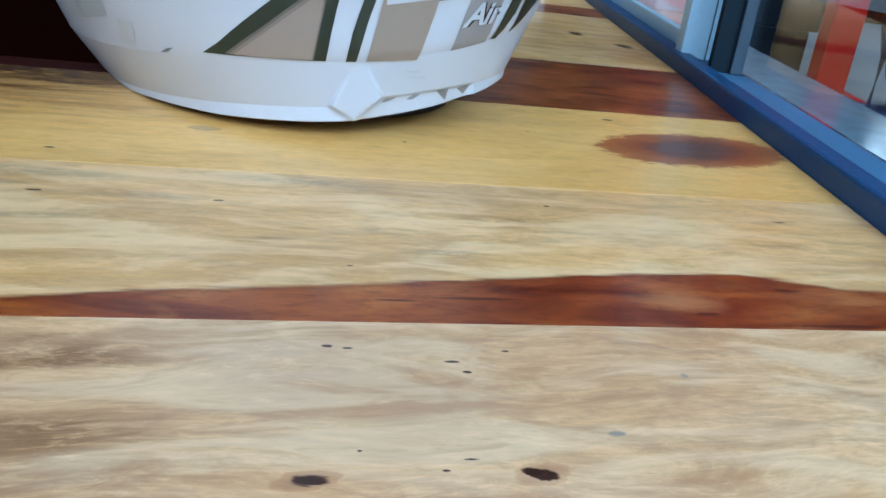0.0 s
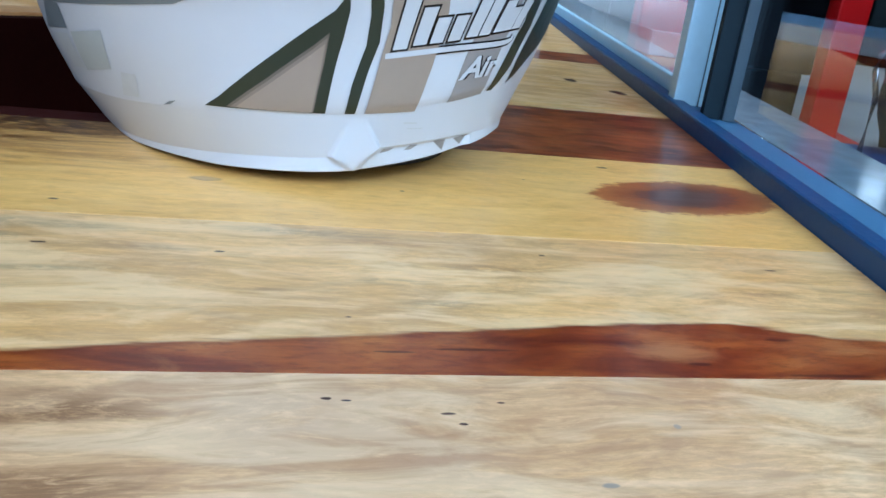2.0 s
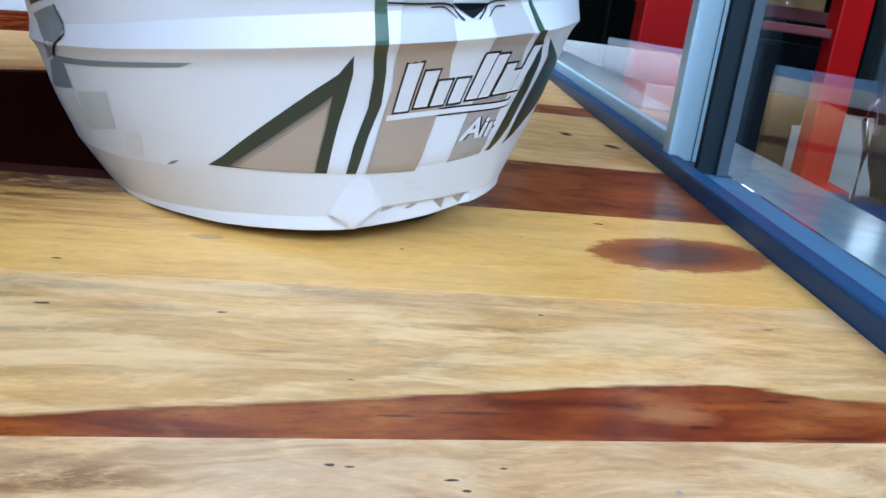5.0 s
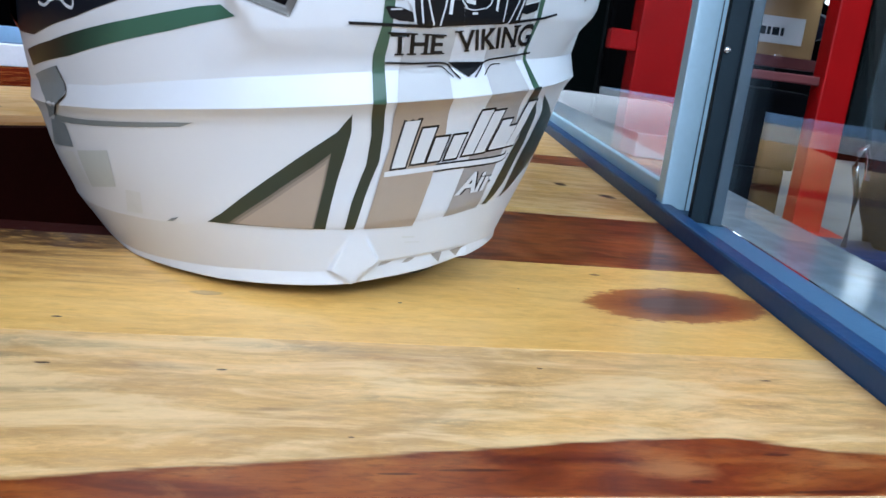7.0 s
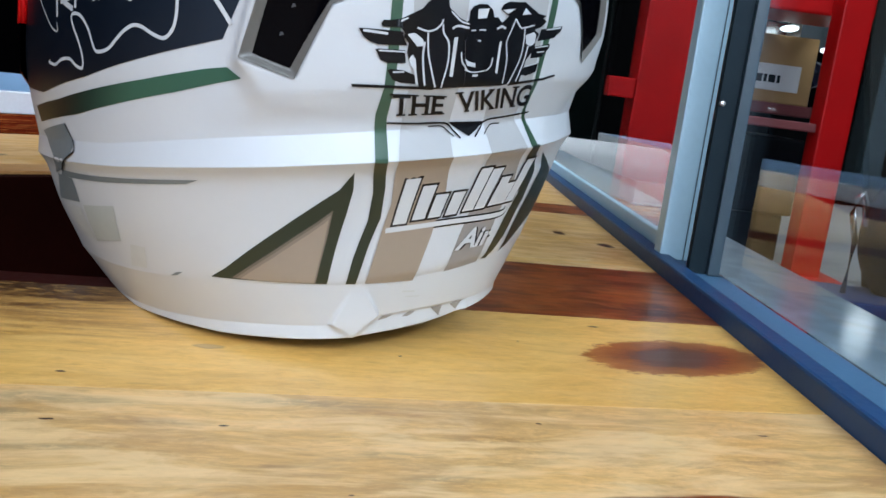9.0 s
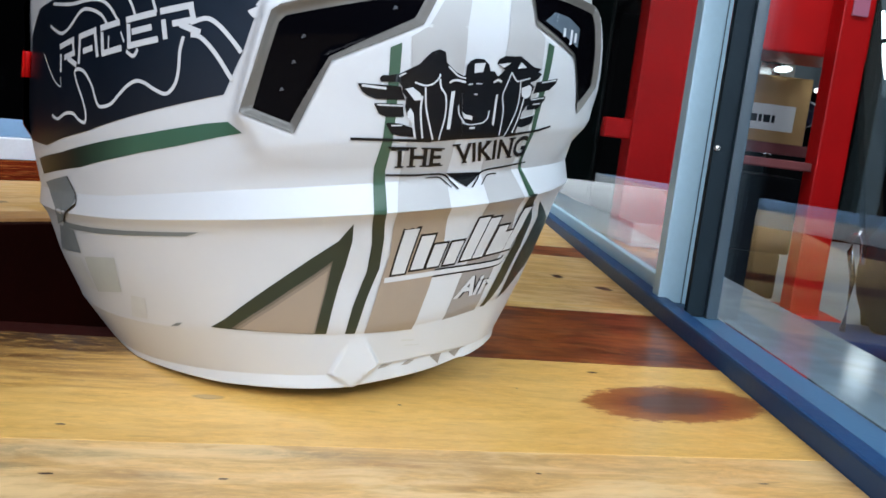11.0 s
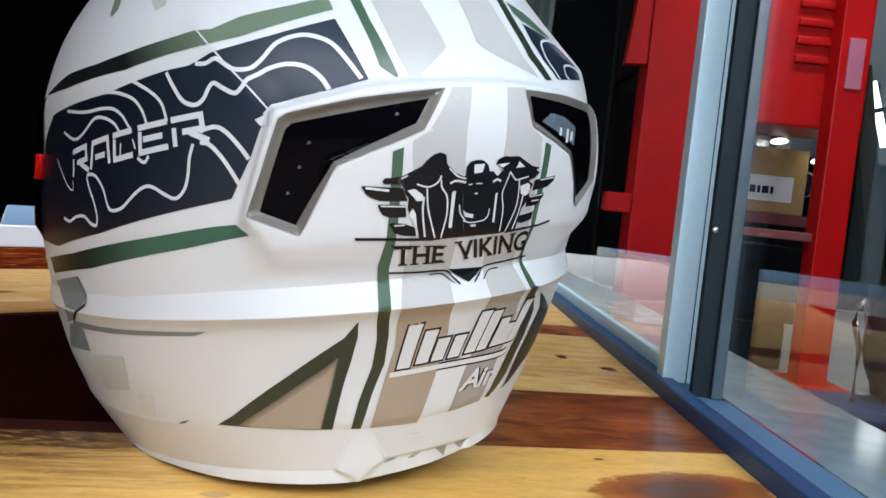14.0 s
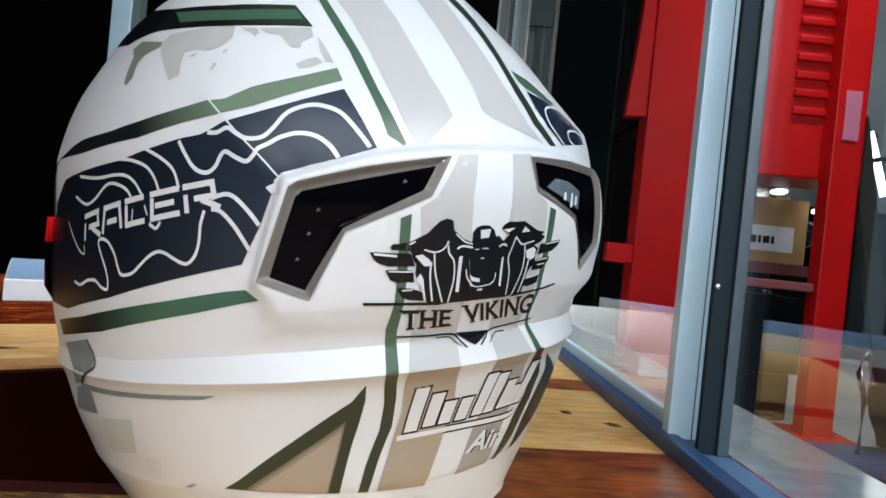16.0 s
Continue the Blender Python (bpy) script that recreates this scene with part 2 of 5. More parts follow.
    n.bsdf.inputs["Specular IOR Level"].default_value = 0.5 * shine
    n.bump(n.math("ADD", n.math("MULTIPLY", fibre, 0.6), streaks), 0.12, 0.0004)
    return n.mat



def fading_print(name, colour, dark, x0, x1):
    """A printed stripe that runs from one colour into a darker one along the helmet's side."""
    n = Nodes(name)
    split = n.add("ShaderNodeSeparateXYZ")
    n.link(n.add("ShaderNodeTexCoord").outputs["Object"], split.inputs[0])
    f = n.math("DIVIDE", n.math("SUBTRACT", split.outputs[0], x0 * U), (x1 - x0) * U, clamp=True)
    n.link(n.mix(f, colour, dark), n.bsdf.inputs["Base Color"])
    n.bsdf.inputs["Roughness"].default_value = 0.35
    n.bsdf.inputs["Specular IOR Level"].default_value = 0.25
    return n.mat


WHITE = paint("helmet_white", (0.485, 0.51, 0.535), 0.38, vary=0.02, bump=0.02, coat=0.15)
GREEN = paint("green_print", (0.0358, 0.0822, 0.0527), 0.35, vary=0.1, bump=0.02)
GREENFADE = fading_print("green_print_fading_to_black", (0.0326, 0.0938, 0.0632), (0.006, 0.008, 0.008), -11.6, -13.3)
DARKGREEN = paint("dark_green_print", (0.0148, 0.0253, 0.0169), 0.35, vary=0.1, bump=0.02)
SILVER = paint("light_grey_print", (0.3426, 0.3478, 0.3478), 0.38, vary=0.03, bump=0.02)
TAUPE = paint("taupe_print", (0.27, 0.218, 0.172), 0.4, vary=0.05, bump=0.02)
TAUPESHADE = paint("dark_taupe_print", (0.12, 0.10, 0.08), 0.4, vary=0.05, bump=0.02)
TAUPEMID = paint("mid_taupe_print", (0.19, 0.156, 0.124), 0.4, vary=0.05, bump=0.02)
GREYBLUE = paint("cool_grey_print", (0.25, 0.232, 0.218), 0.4, vary=0.05, bump=0.02)
# dark panel print; its lighter back end paints the sheen into the colour
NAVYFADE = fading_print("slate_panel_with_sheen", (0.016, 0.027, 0.045), (0.003, 0.006, 0.012), -6.5, -12.5)
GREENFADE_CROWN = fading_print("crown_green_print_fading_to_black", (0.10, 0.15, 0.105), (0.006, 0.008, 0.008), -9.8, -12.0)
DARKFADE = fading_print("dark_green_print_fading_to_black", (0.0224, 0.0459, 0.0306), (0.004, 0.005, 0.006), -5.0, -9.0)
DRIP = paint("grey_drip_print", (0.3267, 0.3373, 0.3267), 0.4, vary=0.12, bump=0.02)
OLIVEDRIP = paint("olive_drip_print", (0.137, 0.1581, 0.1159), 0.4, vary=0.15, bump=0.02)
CHECKER = paint("grey_green_check_print", (0.36, 0.39, 0.375), 0.4, vary=0.12, bump=0.02)
CAMO = paint("pale_camouflage_print", (0.44, 0.46, 0.455), 0.4, vary=0.12, bump=0.02)
SHADOWGREY = paint("slate_grey_print", (0.137, 0.1633, 0.1739), 0.4, vary=0.15, bump=0.02)
NAVY = paint("navy_black_print", (0.011, 0.018, 0.032), 0.16, vary=0.15, bump=0.02, coat=0.15)
INK = paint("black_print", (0.002, 0.0025, 0.004), 0.35, bump=0.02, gloss=0.25)
LENS = paint("smoked_lens", (0.0012, 0.0012, 0.002), 0.1, vary=0.05, bump=0.0, gloss=0.04)
BEZEL = paint("grey_bezel", (0.12, 0.115, 0.105), 0.38, bump=0.05)
# flat tones that paint glints and a reflection on the smoked lenses
LENSGLINT = paint("dull_lens_glint", (0.05, 0.055, 0.065), 0.3, vary=0.4)
LENSREFLECTION = paint("grey_blue_lens_reflection", (0.075, 0.10, 0.125), 0.25, vary=0.3, bump=0.0)
NOTCHSHADE = paint("notch_shade", (0.24, 0.22, 0.195), 0.6, vary=0.4)
FOAM = paint("black_lining", (0.010, 0.010, 0.012), 0.9)
ALU = paint("powder_coated_aluminium", (0.42, 0.62, 0.74), 0.35, 0.0, bump=0.08)
SKIRT = paint("deep_blue_rail_lip", (0.014, 0.056, 0.145), 0.45, gloss=0.3, vary=0.08, bump=0.0)
RAILBLUE = paint("blue_grey_rail_paint", (0.062, 0.145, 0.25), 0.5, gloss=0.3, vary=0.06, bump=0.02)
RUBBER = paint("black_rubber", (0.008, 0.016, 0.022), 0.6, gloss=0.1)
RED = paint("red_enamel", (0.50, 0.004, 0.005), 0.4, vary=0.12, gloss=0.2)
BLACK = paint("black_plastic", (0.004, 0.004, 0.006), 0.5, gloss=0.15)
STEEL = paint("bright_steel", (0.6, 0.6, 0.6), 0.22, 0.95)
DARKWALL = paint("dark_wall", (0.004, 0.004, 0.005), 0.9, gloss=0.1)
FLOORMAT = paint("dark_floor", (0.006, 0.005, 0.005), 0.8, gloss=0.1)
GRANITE = paint("grey_granite", (0.29, 0.37, 0.41), 0.12, vary=0.25, bump=0.0, scale=220)
SLABTOPSHADE = paint("slab_top_shade_blue", (0.15, 0.26, 0.42), 0.3)
FADEDPINK = paint("faded_pink_sticker", (0.46, 0.13, 0.20), 0.5)
LAMINATE = paint("white_laminate", (0.82, 0.86, 0.9), 0.2)
CARDBOARD = paint("cardboard", (0.46, 0.27, 0.11), 0.85, vary=0.12)
PAPER = paint("white_paper", (0.8, 0.8, 0.78), 0.7)
BLUE = paint("blue_plastic", (0.03, 0.06, 0.16), 0.35)
# near-black red: the shade on the bench's front put into its colour
FRONTSHADE = paint("bench_front_shade", (0.014, 0.002, 0.001), 0.8, vary=0.4, gloss=0.04)
PLANKSHADE = paint("plank_shade_red", (0.035, 0.005, 0.003), 0.6, vary=0.3, gloss=0.2)
OLIVE = paint("grey_board", (0.018, 0.015, 0.012), 0.8, vary=0.2, gloss=0.1)
GLASS = glass("window_glass")
TINTED = glass("blue_tinted_glass", (0.84, 0.91, 0.96), 1.34)
SLATE = paint("slate_grey_aluminium", (0.03, 0.05, 0.066), 0.4, vary=0.08, bump=0.03)
CONCRETE = paint("pale_concrete", (0.40, 0.41, 0.42), 0.75, vary=0.2, scale=14)
DIMALU = paint("dull_teal_aluminium", (0.10, 0.145, 0.155), 0.4, vary=0.1)
PALEALU = paint("pale_grey_aluminium", (0.30, 0.34, 0.33), 0.4, vary=0.1)
GREENBLACK = paint("dark_green_panel_paint", (0.0025, 0.007, 0.0065), 0.7, vary=0.2, gloss=0.02)
DULLSTRIP = paint("dull_grey_strip", (0.018, 0.022, 0.022), 0.6, vary=0.15, gloss=0.05)
SLATEWALL = paint("slate_wall_paint", (0.11, 0.13, 0.145), 0.7, vary=0.2, scale=14)
PAINTEDWALL = paint("pale_grey_wall_paint", (0.6, 0.63, 0.64), 0.7, vary=0.1, scale=14)
ROSE = paint("dull_red_paint", (0.20, 0.045, 0.045), 0.55, vary=0.2)
NIGHT = paint("blue_black_metal", (0.012, 0.014, 0.035), 0.35, vary=0.3)
GLOW = paint("lamp_glow", (0.9, 0.95, 1.0), 0.5)
GLOW.node_tree.nodes["Principled BSDF"].inputs["Emission Color"].default_value = (0.9, 0.97, 1.0, 1)
GLOW.node_tree.nodes["Principled BSDF"].inputs["Emission Strength"].default_value = 4.0

HEART_LINE = (-7.0, 28.0, 22.0, 28.0, [(-5.8, 23.8), (-1.4, 24.5), (5.5, 25.4), (9.5, 26.0), (12.8, 26.5), (16.2, 26.85), (18.6, 26.9), (20.7, 26.5), (22.3, 25.95), (26.0, 25.6)])
PINK, DUN, SAGE, TAN = (0.56, 0.39, 0.25), (0.27, 0.15, 0.07), (0.26, 0.21, 0.12), (0.42, 0.22, 0.09)
dice = random.Random(7)
STAINS = [(-8.0, 34.5, 7.0, 0.9, 0.5, SAGE), (3.5, 34.8, 5.0, 0.7, 0.5, SAGE)]
for k in range(15):
    STAINS.append((dice.uniform(-11, 27), dice.uniform(27.6, 35.2), dice.uniform(1.0, 3.0), dice.uniform(0.25, 0.6), dice.uniform(0.35, 0.65), (DUN, TAN, SAGE)[k % 3]))
WOODS = {
    "near": wood("beige_board", (0.87, 0.62, 0.345), (0.75, 0.49, 0.235), (0.40, 0.21, 0.09), 1.0, knots=[(2.0, 15.4, 0.8, 0.34, 0.4), (7.3, 15.4, 0.8, 0.4, 0.35)],
                 specks=[(2.05, 15.38, 0.46, 0.2), (7.35, 15.4, 0.38, 0.22), (7.1, 15.5, 0.3, 0.16), (3.0, 21.2, 0.2, 0.1), (3.5, 21.1, 0.16, 0.05), (6.3, 20.4, 0.22, 0.08), (6.6, 19.85, 0.14, 0.06), (3.26, 16.4, 0.08, 0.05), (5.8, 16.0, 0.24, 0.05), (8.0, 21.0, 0.16, 0.06), (5.1, 15.6, 0.1, 0.05)],
                 marks=[(9.75, 16.93, 0.26, 0.12, (0.26, 0.25, 0.23)), (12.96, 19.7, 0.14, 0.15, (0.36, 0.32, 0.28))], grey=0.7, stain=(0.46, 0.29, 0.16), warp=1.6, cream=0.45, clouds=0.55,
                 patches=[(6.0, 14.5, 9.0, 1.7, 0.5, (0.47, 0.28, 0.165)), (-4.0, 16.2, 3.6, 3.6, 0.5, DUN), (-4.0, 20.6, 3.2, 1.3, 0.95, DUN), (-3.5, 17.2, 2.4, 1.0, 0.9, DUN), (2.0, 20.2, 3.6, 1.9, 0.55, PINK), (6.0, 18.0, 2.6, 1.3, 0.45, PINK), (9.6, 20.0, 2.6, 0.9, 0.5, TAN), (14.0, 17.5, 3.0, 1.4, 0.45, PINK), (0.0, 14.4, 3.0, 0.8, 0.5, TAN), (12.0, 14.8, 3.0, 0.9, 0.5, TAN)]),
    "heart": wood("pale_board_with_heartwood", (0.92, 0.625, 0.28), (0.80, 0.50, 0.18), (0.47, 0.27, 0.09), 2.0, heart=HEART_LINE,
                  specks=[(-0.1, 32.2, 0.24, 0.1), (13.3, 33.4, 0.14, 0.08), (24.1, 32.8, 0.4, 0.1), (-6.5, 32.4, 0.35, 0.12), (4.2, 26.6, 0.14, 0.07)], grey=0.5, warp=1.0, stain=(0.46, 0.31, 0.16), cream=0.6, clouds=0.45, pale=(0.94, 0.73, 0.42),
                  patches=STAINS),
    "yellow": wood("yellow_board_with_knot", (0.95, 0.62, 0.195), (0.88, 0.54, 0.14), (0.58, 0.31, 0.075), 3.0, knots=[(25.6, 44.0, 6.4, 3.35, 1.0)],
                   specks=[(22.6, 49.5, 0.42, 0.2), (8.65, 41.75, 0.13, 0.1), (-6.9, 37.5, 0.25, 0.12), (16.2, 45.5, 0.12, 0.1)], marks=[(-0.86, 41.8, 0.8, 0.4, (0.30, 0.19, 0.09)), (-0.82, 41.83, 0.66, 0.3, (0.60, 0.42, 0.20))], grey=0.12, streak=0.3, warp=0.6, cream=0.25, clouds=0.25, pale=(0.97, 0.71, 0.29),
                   # the first three patches paint the helmet's shade on the board's left back
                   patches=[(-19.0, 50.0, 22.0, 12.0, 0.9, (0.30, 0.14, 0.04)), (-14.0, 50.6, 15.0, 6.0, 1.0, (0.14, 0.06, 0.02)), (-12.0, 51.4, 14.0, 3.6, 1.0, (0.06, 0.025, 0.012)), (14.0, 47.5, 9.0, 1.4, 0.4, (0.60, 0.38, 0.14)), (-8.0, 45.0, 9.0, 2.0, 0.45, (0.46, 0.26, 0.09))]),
    "brown": wood("red_brown_board", (0.5, 0.3, 0.14), (0.4, 0.2, 0.1), (0.3, 0.12, 0.05), 4.0, heart=(-60.0, 60.0, 0.0, 400.0, [(-60, 300), (60, 300)]), tones=BROWNWOOD),
    "bench": wood("golden_bench_board", (0.84, 0.55, 0.17), (0.74, 0.44, 0.12), (0.50, 0.25, 0.06), 6.0, specks=[(0.5, 11.0, 3.4, 1.1), (30.0, 16.0, 3.0, 0.8)], grey=0.2, stain=(0.40, 0.20, 0.06)),
    "strip": wood("tan_bench_strip", (0.66, 0.40, 0.15), (0.56, 0.31, 0.11), (0.40, 0.18, 0.06), 7.0, grey=0.2, cream=0.1),
    "mahogany": wood("dark_red_board", (0.20, 0.05, 0.02), (0.14, 0.03, 0.012), (0.08, 0.015, 0.008), 8.0, heart=(-60.0, 60.0, 0.0, 400.0, [(-60, 300), (60, 300)]), tones=MAHOGANY, shine=0.0),
    "far": wood("yellow_board", (0.84, 0.58, 0.20), (0.70, 0.44, 0.13), (0.46, 0.25, 0.07), 5.0, specks=[(36.0, 79.0, 0.9, 1.2), (33.0, 84.0, 0.7, 1.0), (38.0, 76.0, 0.4, 0.9)], grey=0.35, stain=(0.34, 0.19, 0.07)),
}

# ---------------------------------------------------------------- table
PLANK_TURN = radians(13.0)
FLOOR = -86


def rail_x(y):
    return 21.3 - 0.03 * (y - 40)


def plank_end(n):
    """How far along its length a plank runs before it meets the window."""
    u = 20.0
    for _ in range(20):
        x, y = u * math.cos(PLANK_TURN) - n * math.sin(PLANK_TURN), u * math.sin(PLANK_TURN) + n * math.cos(PLANK_TURN)
        u += (rail_x(y) - 0.42 - x)
    return u


table = thing("wooden_table", "varnished table of pale yellow and red-brown hardwood planks", "table", rz=13.0)
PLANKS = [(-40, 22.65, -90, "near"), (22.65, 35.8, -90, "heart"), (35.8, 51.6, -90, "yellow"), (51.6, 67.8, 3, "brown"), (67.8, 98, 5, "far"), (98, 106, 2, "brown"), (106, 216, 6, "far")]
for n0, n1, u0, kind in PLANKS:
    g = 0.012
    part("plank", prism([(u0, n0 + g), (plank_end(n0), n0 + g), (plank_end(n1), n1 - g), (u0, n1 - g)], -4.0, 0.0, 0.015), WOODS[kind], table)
# added dark strip: the brown plank's shade left of the helmet, put into colour
part("plank_shade", prism([(-90, 51.62), (2.9, 51.62), (2.9, 54.2), (-90, 54.2)], -4.0, -0.1, 0.1), PLANKSHADE, table, "dark red strip standing in for the shaded brown plank")
for lu, ln in ((-80, -30), (10, -30), (-50, 60), (30, 130)):
    part("leg", box(lu - 4, lu + 4, ln - 4, ln + 4, FLOOR, -4.0, 0.3), WOODS["brown"], table)
# ---------------------------------------------------------------- helmet
# profile of the shell: height, half width, half length
PROFILE = [(1.7, 10.25, 12.5), (3.9, 11.65, 13.5), (4.2, 11.74, 13.72), (6.5, 12.55, 14.75), (8.4, 13.0, 15.85),
           (9.0, 13.2, 16.3), (9.45, 13.46, 16.84), (10.67, 13.36, 16.66), (12.0, 13.58, 17.1), (13.5, 13.75, 17.7), (17.0, 13.5, 18.9), (20.0, 13.4, 18.6), (23.0, 12.8, 17.1), (25.3, 11.75, 15.5),
           (27.0, 10.6, 13.9), (28.5, 9.0, 11.9), (30.0, 6.6, 8.8), (31.0, 4.0, 5.4), (31.5, 1.5, 2.0)]
CREASES = (0, 1, 6, 7)


def smooth_profile(column):
    """A fine table of one column of the profile, smooth but for the creases."""
    z = [p[0] for p in PROFILE]
    v = [p[column] for p in PROFILE]
    slope = []
    for i in range(len(z)):
        a, b = max(i - 1, 0), min(i + 1, len(z) - 1)
        slope.append((v[b] - v[a]) / (z[b] - z[a]))
    out_z, out_v = [], []
    for i in range(len(z) - 1):
        h = z[i + 1] - z[i]
        straight = (v[i + 1] - v[i]) / h
        m0 = straight if i in CREASES else slope[i]
        m1 = straight if i + 1 in CREASES else slope[i + 1]
        for k in range(12):
            s = k / 12
            out_z.append(z[i] + s * h)
            out_v.append((2 * s**3 - 3 * s**2 + 1) * v[i] + (s**3 - 2 * s**2 + s) * h * m0 + (3 * s**2 - 2 * s**3) * v[i + 1] + (s**3 - s**2) * h * m1)
    return out_z + [z[-1]], out_v + [v[-1]]


WIDTHS, LENGTHS = smooth_profile(1), smooth_profile(2)


# heights of the shell's own lines round the back: the foot of the rim, its lip, the crease over the rim, the two creases of the belt
TURNS = [-60, -31, -16, -6.7, 1.1, 8.3, 15, 21, 27.5, 34, 41, 49.5, 60, 76]
FOOT = [1.9, 1.88, 1.63, 1.37, 1.23, 1.16, 1.14, 1.16, 1.21, 1.26, 1.3, 1.42, 1.52, 1.56]
LIPLINE = [2.24, 2.24, 2.22, 2.17, 2.15, 2.05, 1.83, 1.82, 1.86, 1.89, 1.88, 1.88, 1.85, 1.84]
NOMINAL = [1.7, 3.9, 8.0, 9.45, 10.67, 15.0, 40.0]


def foot_and_lip(theta):
    return np.interp(theta, TURNS, FOOT), np.interp(theta, TURNS, LIPLINE)


def levels(theta):
    """The heights at which the profile's own lines run at this turn."""
    belt = np.interp(theta, [-60, -30, -15, 0, 13, 28, 42, 55, 75], [1.15, 0.97, 0.58, 0.31, 0.14, -0.05, -0.19, -0.33, -0.4])
    wide = np.interp(theta, [-30, -13, 13, 30, 45, 57], [1.1, 1.32, 1.24, 1.2, 1.06, 0.95])
    rim = np.interp(theta, [-30, -14, -8, -1, 5, 13, 27, 50], [4.75, 4.4, 4.18, 4.04, 3.96, 3.9, 4.0, 4.05])
    return [foot_and_lip(theta)[1], rim, 8.0 + 0.7 * belt, 9.45 + belt, 9.45 + belt + wide, 15.0, 40.0]


def radius(theta, z):
    """How far the shell reaches from its axis: theta in degrees from the back towards the helmet's left."""
    lines = levels(theta)
    zr = np.interp(z, lines, NOMINAL)
    a, b = np.interp(zr, *WIDTHS), np.interp(zr, *LENGTHS)
    s, c = np.sin(np.radians(theta)), np.cos(np.radians(theta))
    # the crown falls away sooner at the sides
    slim = np.interp(z, [20.5, 21.4, 22.7, 24.6, 25.8, 27.7, 31.5], [0.0, 0.4, 0.85, 1.35, 1.8, 2.25, 2.4]) * np.interp(theta, [-180, -140, -26, -7], [0, 1, 1, 0])
    thin = np.interp(z, [19.5, 22.5, 25.5, 31.5], [0.0, 0.35, 0.75, 0.8]) * np.interp(theta, [35, 70, 150, 175], [0, 1, 1, 0])
    return (np.abs(c / b) ** 2.25 + np.abs(s / a) ** 2.25) ** (-1 / 2.25) - slim - thin - 0.18 * max(lines[0] - z, 0.0)


# graphics on the shell: outlines in degrees from the back and height
GRAPHICS = []


def printed(name, material, points):
    GRAPHICS.append((name, material, points))


printed("stripe", GREEN, [(22.2, 26.28), (20.2, 24.88), (17.6, 23.14), (15.7, 21.42), (14.5, 20.30), (13.7, 19.39), (11.8, 18.96), (11.5, 19.05), (12.9, 20.19), (14.3, 21.30), (15.9, 22.88), (18.5, 24.73), (20.9, 26.28)])
printed("panel", SILVER, [(19.5, 26.28), (16.7, 24.74), (14.8, 23.17), (12.8, 21.19), (11.5, 19.96), (10.1, 18.97), (9.1, 18.98), (4.8, 20.31), (5.5, 21.06), (6.7, 22.09), (8.1, 23.44), (9.4, 24.89), (11.4, 26.42)])
printed("panel", SILVER, [(4.7, 26.67), (3.0, 24.87), (1.6, 23.37), (0.3, 21.74), (0.1, 20.68), (-1.0, 20.40), (-4.0, 20.02), (-9.8, 19.41), (-7.4, 20.25), (-6.1, 21.27), (-5.1, 22.34), (-4.0, 23.59), (-2.8, 24.99), (-1.6, 26.98)])
printed("stripe", DARKGREEN, [(-2.8, 26.82), (-4.9, 25.16), (-6.2, 23.53), (-7.1, 21.86), (-8.6, 20.28), (-11.3, 19.35), (-12.7, 19.39), (-9.9, 20.51), (-8.6, 22.06), (-7.5, 23.60), (-6.4, 25.33), (-4.8, 26.93)])
printed("stripe", GREEN, [(-8.8, 22.87), (-9.3, 22.37), (-10.5, 22.06), (-14.1, 21.73), (-16.1, 21.54), (-18.2, 21.58), (-15.2, 22.13), (-12.5, 22.58)])
printed("panel", NAVY, [(-10.3, 21.91), (-10.5, 21.08), (-11.7, 20.26), (-14.4, 19.47), (-24.0, 19.81), (-23.5, 20.30), (-21.0, 20.68), (-18.2, 21.27), (-13.9, 21.67)])
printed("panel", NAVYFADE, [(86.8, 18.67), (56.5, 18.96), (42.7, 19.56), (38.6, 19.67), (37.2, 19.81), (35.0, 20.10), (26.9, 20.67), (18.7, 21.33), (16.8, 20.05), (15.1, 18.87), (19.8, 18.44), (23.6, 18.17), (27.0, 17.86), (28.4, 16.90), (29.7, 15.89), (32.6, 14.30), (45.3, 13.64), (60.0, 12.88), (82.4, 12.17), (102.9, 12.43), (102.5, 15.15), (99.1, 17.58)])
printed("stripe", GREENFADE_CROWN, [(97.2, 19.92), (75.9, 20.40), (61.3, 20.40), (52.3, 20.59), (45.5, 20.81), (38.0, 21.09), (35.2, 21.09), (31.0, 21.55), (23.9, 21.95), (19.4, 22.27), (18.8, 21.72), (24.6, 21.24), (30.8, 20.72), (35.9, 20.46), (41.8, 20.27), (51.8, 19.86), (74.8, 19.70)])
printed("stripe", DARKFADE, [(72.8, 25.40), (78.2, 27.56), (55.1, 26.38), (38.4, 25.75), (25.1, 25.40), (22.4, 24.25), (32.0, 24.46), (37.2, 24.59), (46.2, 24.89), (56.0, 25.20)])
printed("stripe", GREEN, [(51.9, 26.02), (35.7, 25.37), (24.9, 25.15), (23.8, 24.62), (34.2, 24.79), (48.4, 25.27)])
printed("patch", DRIP, [(51.9, 24.31), (50.1, 24.72), (41.8, 24.66), (35.0, 24.52), (35.1, 23.94), (36.9, 23.57), (38.9, 23.44), (41.8, 23.60), (44.2, 23.55), (44.4, 23.14), (44.3, 22.46), (46.4, 22.27), (48.6, 23.03), (50.4, 23.66)])
printed("patch", OLIVEDRIP, [(65.3, 24.67), (61.5, 24.92), (51.7, 24.39), (51.9, 24.16), (54.7, 24.05), (57.1, 23.90), (58.3, 23.57), (58.1, 22.86), (59.8, 22.56), (60.9, 22.69), (61.4, 23.36), (61.7, 24.08)])
